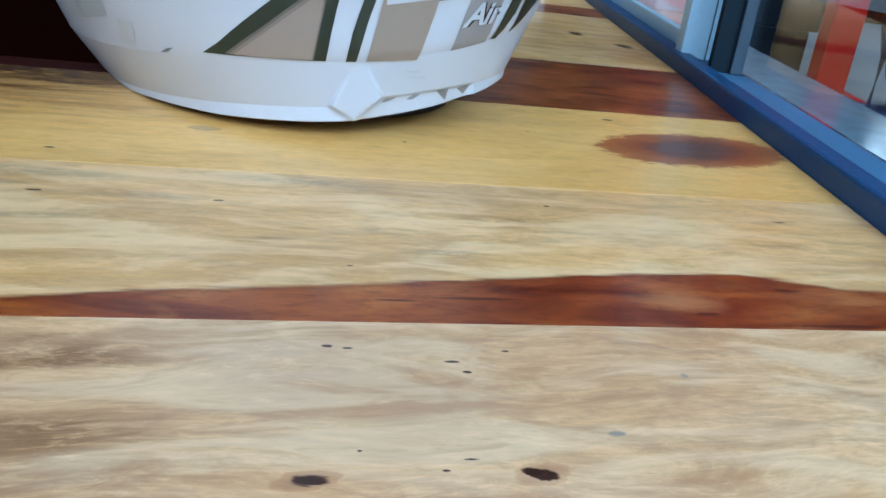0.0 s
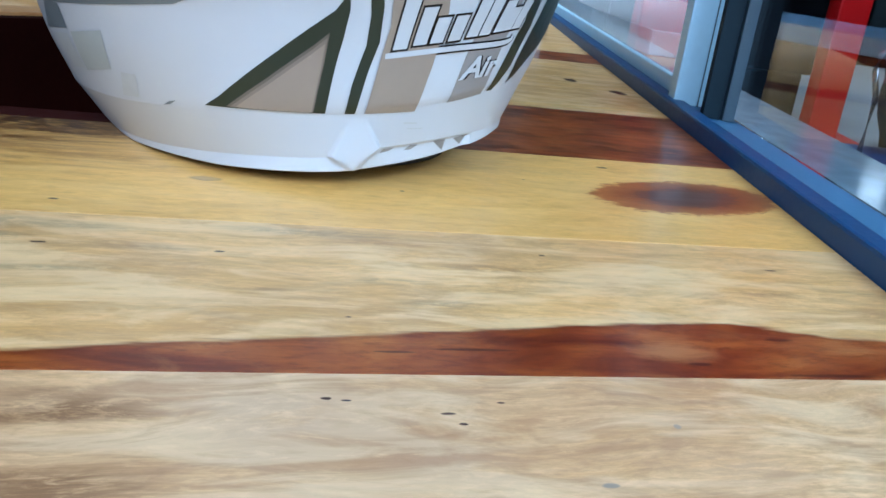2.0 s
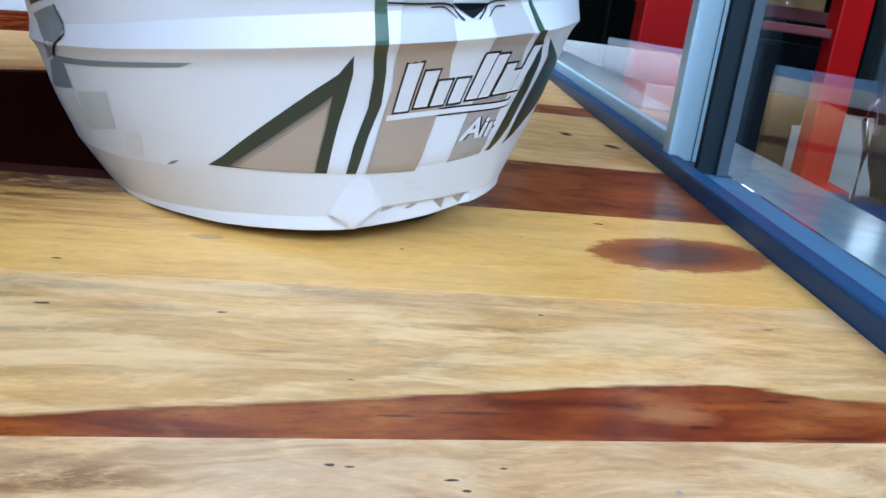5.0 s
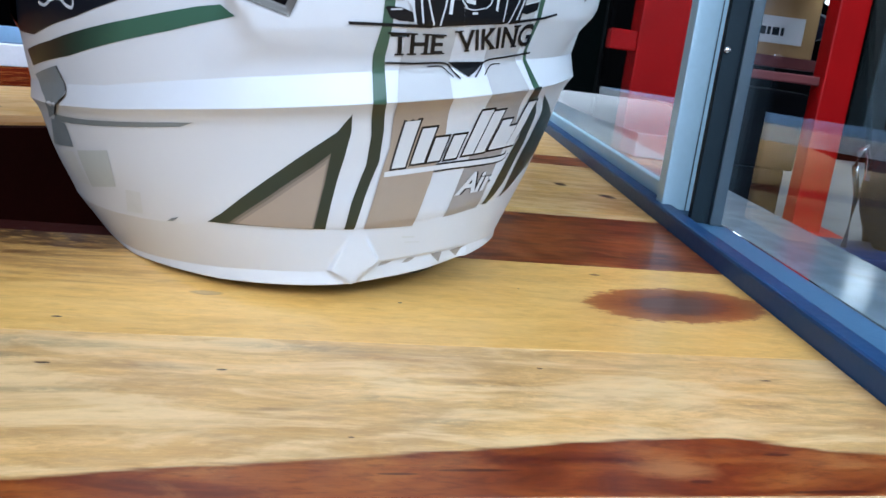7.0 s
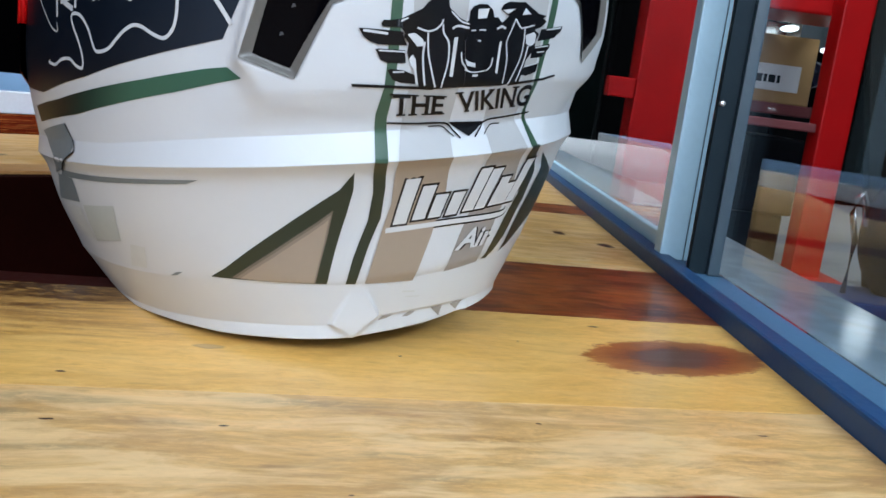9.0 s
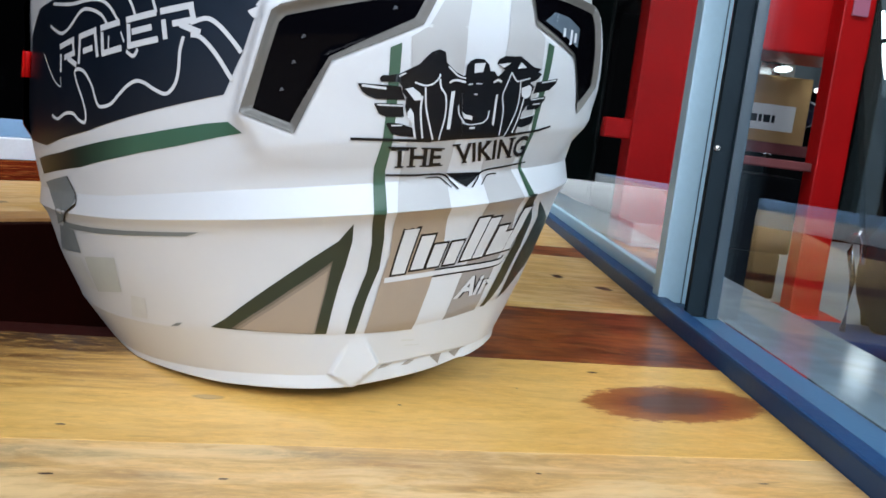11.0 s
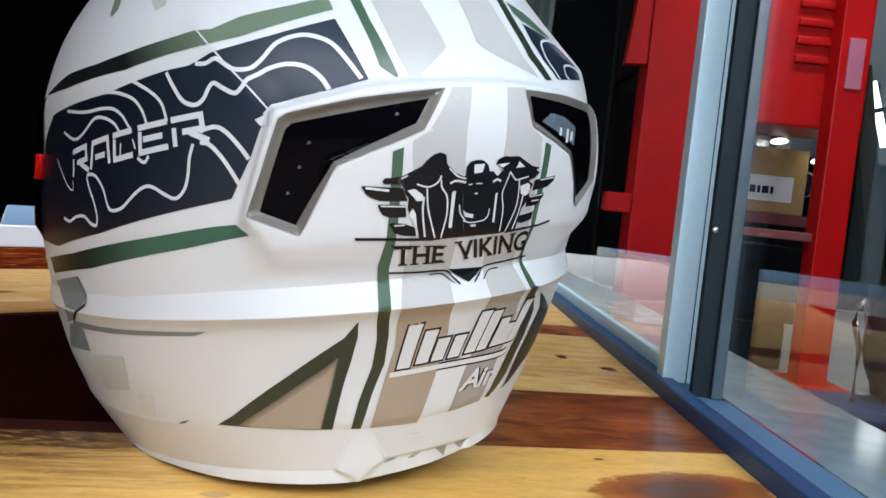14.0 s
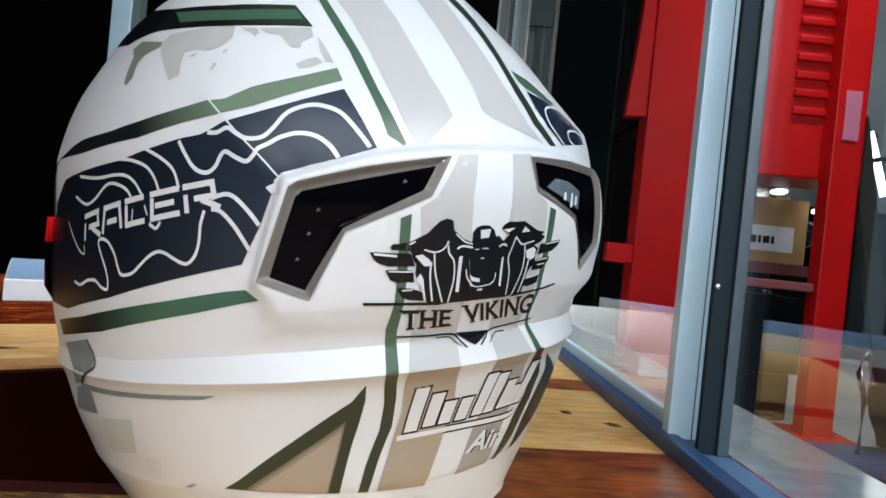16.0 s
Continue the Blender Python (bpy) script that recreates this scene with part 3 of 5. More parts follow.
printed("patch", DRIP, [(30.8, 24.28), (22.8, 24.2), (22.4, 23.78), (24.2, 23.51), (24.2, 23.26), (25.6, 23.25), (26.5, 23.54), (27.4, 23.87), (29.2, 23.98)])
printed("patch", DRIP, [(21.8, 23.78), (20.8, 23.27), (19.8, 22.51), (20.9, 22.57), (21.6, 23.14)])
printed("patch", DRIP, [(25.0, 22.49), (23.5, 22.69), (22.1, 22.78), (21.3, 22.54), (22.7, 22.33), (24.6, 22.27)])
printed("patch", DRIP, [(33.9, 24.4), (31.1, 24.3), (30.7, 24.08), (31.3, 23.86), (31.8, 24.04), (32.8, 24.19)])
printed("patch", DRIP, [(36.5, 23.28), (35.6, 23.44), (35.7, 23.28), (36.3, 23.21)])
printed("patch", DRIP, [(38.3, 22.47), (37.7, 22.82), (37.1, 22.75), (37.8, 22.48)])
printed("patch", DRIP, [(43.0, 23.30), (42.0, 23.41), (41.4, 23.36), (42.2, 23.22)])
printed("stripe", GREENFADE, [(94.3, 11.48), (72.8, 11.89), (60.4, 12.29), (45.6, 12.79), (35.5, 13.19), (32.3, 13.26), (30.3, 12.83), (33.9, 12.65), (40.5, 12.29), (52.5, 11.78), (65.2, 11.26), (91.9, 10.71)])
# flat grey patch and stripe paint the shade of the side recess
printed("recess_shade", SHADOWGREY, [(91.8, 10.30), (72.0, 10.81), (71.1, 10.29), (69.5, 9.78), (71.7, 9.34), (80.4, 8.52), (89.1, 8.22), (81.6, 9.14), (86.0, 9.62)])
printed("stripe", SHADOWGREY, [(80.4, 8.52), (65.5, 8.51), (54.1, 8.58), (44.7, 8.67), (38.5, 8.73), (41.0, 8.52), (48.8, 8.42), (61.9, 8.28), (84.2, 8.16)])
printed("patch", SHADOWGREY, [(86.6, 8.23), (75.8, 8.17), (75.4, 7.05), (95.5, 6.80)])
printed("patch", CHECKER, [(73.9, 6.92), (60.2, 7.20), (62.0, 5.47), (74.6, 5.12)])
printed("patch", TAUPE, [(9.4, 9.62), (0.8, 9.74), (-1.0, 7.82), (-0.5, 5.95), (0.8, 3.85), (11.1, 3.92), (9.9, 5.61), (8.7, 7.70)])
printed("patch", GREYBLUE, [(-6.0, 9.86), (-13.9, 10.05), (-16.5, 8.09), (-15.9, 5.86), (-15.6, 4.31), (-6.3, 4.11), (-7.1, 5.81), (-8.0, 7.71)])
printed("panel", SILVER, [(5.5, 18.61), (2.9, 18.65), (3.6, 16.94), (3.2, 14.87), (1.5, 11.23), (0.9, 9.75), (9.4, 9.63), (9.0, 11.00), (9.4, 13.49), (10.4, 16.46), (8.4, 16.87), (6.7, 17.83)])
printed("panel", SILVER, [(-2.2, 18.74), (-5.2, 18.80), (-6.1, 17.23), (-8.1, 16.77), (-9.0, 14.87), (-10.1, 12.85), (-10.7, 11.41), (-13.9, 10.06), (-6.0, 9.87), (-3.9, 11.90), (-2.1, 15.10)])
printed("stripe", GREEN, [(12.7, 16.05), (11.4, 16.23), (11.3, 14.66), (11.2, 13.51), (11.2, 12.57), (11.3, 11.38), (11.0, 10.81), (10.9, 9.52), (12.8, 9.54), (12.75, 10.83), (13.0, 11.51), (12.5, 12.58), (12.5, 13.51), (12.6, 14.66)])
printed("stripe", GREEN, [(-8.9, 16.59), (-10.1, 16.48), (-10.6, 14.87), (-11.2, 13.35), (-12.4, 11.78), (-13.4, 11.36), (-16.6, 10.12), (-15.0, 10.06), (-12.6, 11.37), (-11.9, 11.66), (-10.3, 13.36), (-9.4, 14.87)])
printed("stripe", DARKGREEN, [(12.8, 9.56), (10.9, 9.54), (10.2, 8.48), (10.0, 7.06), (11.5, 5.63), (12.9, 3.92), (14.8, 3.95), (13.9, 5.26), (12.1, 6.96), (12.0, 8.24)])
printed("stripe", DARKGREEN, [(-15.2, 10.1), (-17.2, 10.15), (-22.0, 8.81), (-23.3, 7.38), (-22.1, 5.53), (-18.9, 4.41), (-17.1, 4.41), (-18.7, 6.07), (-19.8, 7.74)])
printed("patch", DARKGREEN, [(40.2, 4.27), (36.9, 4.73), (26.0, 6.72), (17.2, 8.40), (15.3, 9.15), (15.1, 8.39), (15.8, 7.25), (16.7, 6.22), (17.5, 5.17), (18.3, 3.99), (31.8, 4.18)])
TRIANGLE = [(35.9, 4.28), (28.2, 5.55), (20.5, 6.95), (17.9, 7.50), (18.6, 6.24), (19.6, 5.05), (20.4, 4.04), (28.6, 4.15)]
for keep, tone in ((1.0, TAUPESHADE), (0.94, TAUPEMID), (0.87, TAUPE)):
    printed("patch", tone, [(23.0 + (th - 23.0) * keep, 4.1 + (z - 4.1) * keep) for th, z in TRIANGLE])
printed("patch", DARKGREEN, [(-21.3, 9.72), (-37.0, 8.22), (-40.5, 6.86), (-30.8, 5.69), (-23.5, 4.57), (-23.9, 5.77), (-25.1, 7.62), (-24.7, 8.91)])
printed("patch", SHADOWGREY, [(50.0, 4.09), (48.3, 4.29), (46.4, 4.37), (48.1, 4.16)])
printed("patch", CAMO, [(59.0, 5.40), (54.6, 5.37), (56.3, 4.29), (61.8, 4.26)])
printed("patch", CAMO, [(88.0, 6.70), (76.5, 6.80), (76.0, 5.95), (74.9, 5.20), (84.0, 5.10)])
printed("patch", WHITE, [(27.9, 17.57), (26.8, 17.92), (23.9, 18.12), (22.5, 18.17), (25.3, 17.97), (26.2, 17.79), (27.2, 17.46)])
printed("patch", WHITE, [(28.9, 17.36), (27.4, 17.56), (27.0, 17.02), (28.3, 17.13)])
printed("panel", INK, [(96.0, 27.30), (93.0, 26.00), (74.0, 25.30), (62.0, 25.45), (54.0, 26.35), (62.0, 26.75), (78.0, 27.50)])
EMBLEM = []
EMBLEM_LINES = []


def emblem_shape(name, points):
    EMBLEM.append((name, points, INK, 0.06))


def emblem_light(name, points):
    EMBLEM.append((name, points, WHITE, 0.085))


def emblem_line(width, points):
    EMBLEM_LINES.append((width, points, WHITE))


def emblem_rule(width, points):
    EMBLEM_LINES.append((width, points, INK))


emblem_shape("wing", [(16.2, 14.72), (15.8, 14.73), (11.0, 14.64), (10.9, 14.5), (10.3, 14.14), (13.8, 14.15), (14.9, 14.27), (15.6, 14.42)])
emblem_shape("wing", [(14.1, 13.99), (13.7, 14.01), (10.5, 13.97), (10.2, 13.49), (12.5, 13.49), (13.4, 13.6)])
emblem_shape("wing", [(12.4, 13.22), (12.0, 13.27), (10.4, 13.23), (8.9, 13.07), (8.2, 12.71), (10.5, 12.75), (11.6, 12.86)])
emblem_shape("wing", [(-8.3, 15.0), (-12.3, 15.21), (-12.3, 15.0), (-11.3, 14.72), (-8.4, 14.54)])
emblem_shape("wing", [(-8.1, 14.31), (-11.0, 14.47), (-11.1, 14.3), (-10.2, 13.93), (-8.1, 13.85), (-8.0, 14.08)])
emblem_shape("wing", [(-7.0, 13.43), (-9.9, 13.69), (-10.0, 13.31), (-8.3, 13.14), (-6.6, 13.22)])
emblem_shape("body", [(11.4, 14.79), (13.5, 14.8), (13.7, 14.92), (13.4, 15.04), (12.6, 15.04), (11.4, 15.1), (10.5, 15.25), (9.1, 15.48), (8.6, 15.68), (7.8, 15.94), (6.9, 16.04), (6.1, 15.96), (5.8, 15.58), (4.4, 15.24), (3.3, 15.11), (2.8, 14.27), (1.4, 12.63), (4.5, 12.57), (5.9, 12.53), (8.0, 12.63), (8.3, 12.71), (8.7, 13.04), (9.4, 13.48), (9.9, 13.62), (10.2, 13.88), (10.2, 14.23), (10.8, 14.44), (10.9, 14.64)])
emblem_shape("body", [(1.4, 12.63), (3.4, 15.06), (3.0, 15.15), (3.1, 15.49), (2.7, 15.68), (2.0, 15.77), (0.9, 15.77), (-0.0, 15.58), (-0.4, 15.32), (-0.9, 15.34), (-1.7, 15.14), (-2.2, 15.19), (-2.7, 14.96), (-4.0, 13.78), (-4.5, 12.72)])
emblem_shape("body", [(-1.7, 15.14), (-2.5, 15.41), (-1.1, 15.63), (-1.3, 15.8), (-2.1, 15.94), (-3.4, 15.94), (-4.5, 15.97), (-5.5, 15.82), (-7.1, 15.59), (-8.6, 15.53), (-8.1, 15.42), (-8.9, 15.32), (-8.2, 15.09), (-7.2, 14.96), (-8.2, 14.82), (-8.0, 14.54), (-8.3, 14.22), (-7.4, 13.76), (-7.4, 12.89), (-4.5, 12.72), (-3.4, 13.88), (-2.5, 14.88)])
emblem_shape("bar", [(16.7, 12.69), (6.1, 12.61), (5.9, 12.5), (16.6, 12.58)])
emblem_shape("bar", [(-5.4, 12.82), (-11.9, 13.07), (-14.5, 13.25), (-14.8, 13.17), (-12.3, 12.99), (-5.8, 12.72)])
emblem_shape("crest", [(1.8, 11.21), (-4.5, 11.23), (-3.4, 10.9), (-1.9, 10.61), (-0.9, 10.76)])
emblem_light("light", [(10.5, 14.55), (9.6, 14.61), (8.5, 14.39), (8.2, 14.15), (9.1, 14.12), (9.7, 14.31)])
emblem_light("light", [(9.9, 13.66), (9.5, 13.83), (9.0, 13.61), (8.7, 13.17), (8.2, 12.69), (8.5, 12.69), (9.1, 13.26), (9.6, 13.44)])
emblem_light("light", [(4.5, 14.5), (4.0, 14.53), (3.6, 13.02), (4.1, 13.04)])
emblem_light("light", [(2.1, 15.58), (0.6, 15.63), (0.7, 15.28), (1.9, 15.23)])
emblem_light("light", [(2.4, 13.74), (1.8, 13.63), (0.7, 13.57), (0.6, 13.41), (1.9, 13.47)])
emblem_light("light", [(-2.1, 14.43), (-2.4, 14.45), (-3.1, 13.19), (-2.7, 13.24)])
emblem_light("light", [(-5.9, 14.73), (-7.1, 14.87), (-7.7, 14.77), (-7.9, 14.45), (-7.3, 14.32), (-6.4, 14.41)])
emblem_light("light", [(-4.4, 15.48), (-4.7, 15.75), (-5.8, 15.54)])
emblem_light("light", [(-1.3, 15.61), (-3.2, 15.69), (-2.2, 15.48)])
emblem_light("light", [(11.5, 15.04), (10.7, 15.16), (10.6, 15.11), (11.4, 14.98)])
emblem_line(0.075, [(8.2, 14.3), (8.2, 13.87), (7.9, 13.34), (7.3, 12.67)])
emblem_line(0.066, [(9.4, 14.8), (8.1, 14.69), (7.1, 14.77), (6.5, 14.98), (6.4, 15.14)])
emblem_line(0.066, [(8.0, 14.63), (7.5, 13.86), (6.6, 13.15), (5.8, 12.61)])
emblem_line(0.066, [(6.3, 14.96), (6.0, 14.64), (5.1, 14.29), (4.7, 13.58), (4.9, 12.78), (4.9, 12.6)])
emblem_line(0.056, [(5.5, 15.43), (4.1, 15.11), (2.9, 15.02)])
emblem_line(0.085, [(5.0, 14.82), (4.3, 14.93), (2.8, 14.87)])
emblem_line(0.056, [(3.1, 13.97), (2.7, 13.61), (1.7, 13.3)])
emblem_line(0.056, [(-1.7, 13.8), (-1.7, 13.48), (-1.1, 13.29)])
emblem_line(0.047, [(2.1, 13.31), (0.7, 13.22), (-1.0, 13.3)])
emblem_line(0.085, [(0.7, 13.09), (-0.1, 13.1)])
emblem_line(0.047, [(2.4, 14.78), (1.8, 14.81)])
emblem_line(0.047, [(1.3, 14.83), (0.4, 14.83)])
emblem_line(0.056, [(1.2, 14.43), (0.7, 14.42)])
emblem_line(0.085, [(-1.2, 14.9), (-1.8, 15.0), (-2.4, 14.93)])
emblem_line(0.056, [(-3.6, 15.32), (-3.3, 14.78), (-3.2, 14.38), (-4.0, 13.78), (-4.5, 12.81)])
emblem_line(0.056, [(-3.6, 15.32), (-4.7, 15.01), (-5.4, 15.02), (-6.9, 15.14)])
emblem_line(0.056, [(-5.4, 15.01), (-6.0, 14.41), (-6.2, 13.77), (-5.5, 12.78)])
emblem_line(0.066, [(-6.9, 14.34), (-7.0, 13.76), (-6.8, 13.13), (-6.7, 12.9)])
emblem_line(0.094, [(15.7, 14.65), (12.8, 14.55)])
emblem_line(0.056, [(13.7, 13.94), (10.5, 13.91)])
emblem_line(0.056, [(11.7, 13.15), (10.3, 13.17)])
emblem_line(0.056, [(-9.3, 15.0), (-12.0, 15.13)])
emblem_line(0.047, [(-8.3, 14.28), (-10.7, 14.39)])
emblem_line(0.047, [(-7.6, 13.52), (-9.7, 13.67)])
emblem_line(0.047, [(-8.9, 14.1), (-10.3, 14.15)])
# the lines under the words
emblem_rule(0.075, [(11.2, 11.17), (6.9, 11.15), (2.3, 11.16), (0.7, 10.82), (-0.4, 10.54)])
emblem_rule(0.047, [(4.9, 11.03), (2.8, 11.04), (1.6, 10.81), (0.7, 10.6)])
emblem_rule(0.075, [(-13.4, 11.61), (-8.6, 11.43), (-4.9, 11.28), (-3.9, 10.94), (-2.9, 10.59)])
emblem_rule(0.047, [(-7.6, 11.14), (-5.8, 11.09), (-4.6, 10.68)])
CONTOURS = []


def contour(width, points):
    CONTOURS.append((width, points))


contour(0.19, [(74.3, 18.58), (65.0, 18.33), (58.3, 18.34), (54.6, 18.24), (52.2, 17.91), (50.7, 17.46), (50.0, 17.23)])
contour(0.19, [(77.1, 17.66), (70.7, 17.20), (66.3, 17.35), (61.4, 17.92), (58.3, 17.96), (54.7, 17.66), (53.0, 17.21)])
contour(0.19, [(56.8, 19.02), (53.0, 18.88), (49.3, 18.54), (47.3, 18.01), (46.3, 17.39)])
contour(0.19, [(49.4, 19.29), (46.0, 18.84), (43.4, 18.29), (42.3, 17.49)])
contour(0.23, [(42.4, 19.48), (41.0, 18.84), (39.4, 18.26), (37.5, 18.06), (36.1, 18.27), (35.2, 18.72), (34.4, 18.87), (33.1, 18.64), (31.5, 18.42), (30.5, 18.64), (29.9, 18.91), (28.4, 19.12), (26.9, 19.35), (24.7, 19.49), (22.5, 19.36), (20.8, 18.95), (19.8, 18.46)])
contour(0.23, [(37.4, 19.72), (35.8, 19.68), (34.2, 19.84), (32.7, 19.55), (31.5, 19.36), (29.5, 19.37), (28.0, 19.70), (26.1, 20.34), (23.5, 20.63), (21.4, 20.59), (19.3, 20.29), (17.6, 19.64), (16.0, 18.89)])
contour(0.23, [(36.8, 17.00), (34.4, 17.15), (32.7, 16.88), (30.8, 16.24), (29.9, 15.85)])
contour(0.23, [(36.8, 16.56), (35.3, 16.45), (33.3, 15.81), (31.3, 14.83)])
contour(0.19, [(37.9, 16.52), (38.6, 15.97), (39.0, 15.27), (39.8, 14.69), (41.4, 14.35), (43.5, 14.55), (45.1, 14.79), (46.8, 14.88), (48.8, 14.69), (50.8, 14.34), (53.0, 13.97), (55.9, 13.90), (57.0, 14.28), (57.9, 14.79), (59.9, 15.32), (62.0, 15.51), (63.8, 15.42), (63.0, 14.95), (61.2, 14.29), (60.2, 13.65), (60.6, 13.24), (62.7, 13.34), (64.9, 13.63), (68.4, 13.62), (71.9, 13.41), (75.3, 13.56)])
contour(0.10, [(70.5, 15.26), (70.2, 14.85), (73.2, 15.06), (77.7, 15.72), (82.4, 16.47)])
contour(0.19, [(48.6, 16.08), (47.1, 15.87), (46.1, 16.13)])
contour(0.13, [(52.7, 16.75), (52.9, 16.26)])
contour(0.13, [(49.7, 16.88), (49.0, 16.45)])
contour(0.13, [(-22.0, 20.78), (-18.2, 21.27), (-15.0, 21.32), (-12.8, 21.06), (-12.4, 20.42), (-14.0, 19.80), (-14.9, 19.51)])
contour(0.13, [(-23.9, 20.12), (-20.4, 20.32), (-17.3, 20.19), (-17.1, 19.78), (-18.3, 19.60)])
VL_OUT = [(30.4, 13.61), (28.4, 15.14), (25.9, 17.33), (24.8, 17.54), (16.7, 18.08), (6.5, 18.55), (9.1, 16.91), (11.6, 16.54), (19.2, 15.54), (23.6, 12.82)]
VL_IN = [(28.7, 13.78), (25.1, 16.94), (24.3, 17.16), (8.2, 18.14), (9.8, 17.17), (19.5, 15.69), (24.1, 13.24)]
VR_OUT = [(-5.0, 18.70), (-12.7, 18.66), (-20.9, 18.42), (-22.1, 17.86), (-25.0, 15.05), (-20.7, 13.77), (-15.1, 16.11), (-6.1, 17.21)]
VR_IN = [(-6.2, 18.48), (-12.6, 18.35), (-20.0, 18.13), (-21.0, 17.75), (-23.9, 15.12), (-20.6, 14.2), (-15.7, 16.27), (-6.8, 17.46)]
LIP = [(33.0, 12.92), (31.2, 14.07), (27.1, 17.81), (23.6, 18.13), (20.0, 18.40), (16.0, 18.74), (11.2, 18.94), (6.1, 19.07), (-0.4, 19.19), (-7.1, 19.22), (-13.0, 19.06), (-20.2, 18.75), (-23.5, 18.31), (-29.0, 15.36), (-20.6, 13.69)]
RACER = [(70.4, 15.46), (35.5, 16.62), (71.0, 16.67), (36.0, 17.75)]
VIKING = [[(10.7, 11.45), (3.2, 11.52), (11.3, 12.33), (3.8, 12.27)], [(0.6, 11.6), (-12.0, 11.9), (2.1, 12.42), (-10.7, 12.8)]]
AIR = [(-6.9, 5.17), (-17.1, 5.25), (-7.2, 6.22), (-16.3, 6.27)]
MARK = [(7.7, 6.72), (-18.9, 7.20), (7.1, 8.70), (-16.5, 8.99)]
MARK_LINE = [(8.8, 6.47), (-3.7, 6.67), (-16.2, 6.76), (-17.8, 7.08)]
NOTCHES = [[(6.4, 1.84), (5.4, 2.06), (2.8, 2.06), (4.3, 1.92)], [(0.5, 1.88), (-0.9, 2.11), (-2.9, 2.08), (-1.1, 1.87)], [(-6.8, 2.15), (-10.2, 2.17), (-10.0, 1.6)], [(-12.7, 2.13), (-17.2, 2.23), (-15.4, 1.75)]]

UPRIGHT = 8.0
SEAT, GROWN = Vector((-0.589, -1.583, 14.135)), 1.07
H_PLACE = Matrix.Translation(SEAT) @ Matrix.Scale(GROWN, 4) @ Matrix.Translation(Vector((-8.238, 50.424, UPRIGHT)) - SEAT) @ Euler((radians(-4.41), radians(-4.88), radians(32.5))).to_matrix().to_4x4() @ Matrix.Translation((0, 0, -UPRIGHT))
H_BACK = H_PLACE.inverted()
DEG = 0.31  # plan units in a degree round the shell


def inside_by(points, theta, z):
    """How deep a place lies inside a polygon on the shell, in plan units; outside: minus."""
    px, pz = theta * DEG, z
    best, inside = 1e9, False
    for (a0, b0), (a1, b1) in zip(points, points[1:] + points[:1]):
        a0, a1 = a0 * DEG, a1 * DEG
        dx, dz = a1 - a0, b1 - b0
        k = min(max(((px - a0) * dx + (pz - b0) * dz) / (dx * dx + dz * dz + 1e-9), 0), 1)
        best = min(best, math.hypot(px - a0 - k * dx, pz - b0 - k * dz))
        if (b0 > pz) != (b1 > pz) and px < a0 + (pz - b0) / (b1 - b0) * dx:
            inside = not inside
    return best if inside else -best


def eased(x):
    x = min(max(x, 0.0), 1.0)
    return x * x * (3 - 2 * x)


PANEL = LIP[:-1] + [(-30.0, 13.0), (-31.0, 9.6), (38.0, 9.6), (37.0, 12.0)]
WEDGE = [(13.4, 3.75), (10.7, 3.75), (6.4, 2.15), (12.3, 1.0), (17.6, 1.85)]
DIP = [(6.2, 2.12), (-1.4, 2.2), (-14.4, 2.27), (-18.0, 2.25), (-17.2, -1.0), (19.0, -1.0), (12.3, 1.0)]
FIN = [(37.6, 21.1), (35.0, 20.3), (31.5, 18.9), (27.6, 17.7)]


def lift(theta, z):
    """Raised and sunken forms on the shell: the rear panel with its two vents, a fin at its corner, a wedge on the rim."""
    up = 0.0
    if -40 < theta < 45 and 9 < z < 21:
        crease = levels(theta)[4]
        up = (0.55 + 0.14 * eased((-14 - theta) / 12)) * eased(inside_by(PANEL, theta, z) / (0.3 + max(13.5 - z, 0.0) * 1.2 + 0.45 * eased((theta - 24) / 8) * eased((14.5 - z) / 2))) * min(max((z - crease) / 1.7, 0.0), 1.0)
        for vent, deep in ((VL_OUT, 0.39), (VR_OUT, 0.24)):
            up -= deep * eased(inside_by(vent, theta, z) / 0.32)
    if 5 < theta < 18 and z < 4.2:
        up += max(13.45 - 0.36 * (3.75 - z) - radius(theta, z), 0.0) * min(max(inside_by(WEDGE, theta, z) / 0.14, 0.0), 1.0)
    if -20 < theta < 20 and z < 2.5:
        deep = max(inside_by(DIP, theta, z), 0.0)
        up -= 0.1 * min(deep / 0.1, 1.0) + 0.16 * min(deep, 1.0)
    if 20 < theta < 45 and 16 < z < 22:
        d = min(math.hypot((theta - a) * DEG, z - b) for k in range(13) for a, b in [np.array(FIN[min(k // 4, 2)]) + (np.array(FIN[min(k // 4, 2) + 1]) - FIN[min(k // 4, 2)]) * (k % 4) / 4])
        up += 0.12 * max(0.0, 1 - d / 1.1)
    return up


def shell(theta, z, rise=0.0):
    """A point of the shell's skin, or rise above it; nothing goes below the table top."""
    r = radius(theta, z) + lift(theta, z) + rise
    p = Vector((-r * math.sin(radians(theta)), -r * math.cos(radians(theta)), z))
    low = (H_PLACE @ p).z
    return p if low > 0.03 else H_BACK @ (H_PLACE @ p + Vector((0, 0, 0.03 - low)))


helmet = tagged(new("motorcycle_helmet"), "white full-face motorcycle helmet with green, grey and black graphics", "helmet")
helmet.empty_display_size = 0.02
helmet.matrix_world = Matrix.Translation(H_PLACE.translation * U) @ H_PLACE.to_3x3().to_4x4()

bm = bmesh.new()
thetas = list(np.arange(-45, 4, 0.6)) + list(np.arange(4, 20, 0.3)) + list(np.arange(20, 50, 0.6)) + list(np.arange(50, 115, 1.5)) + list(np.arange(115, 315, 5.0))
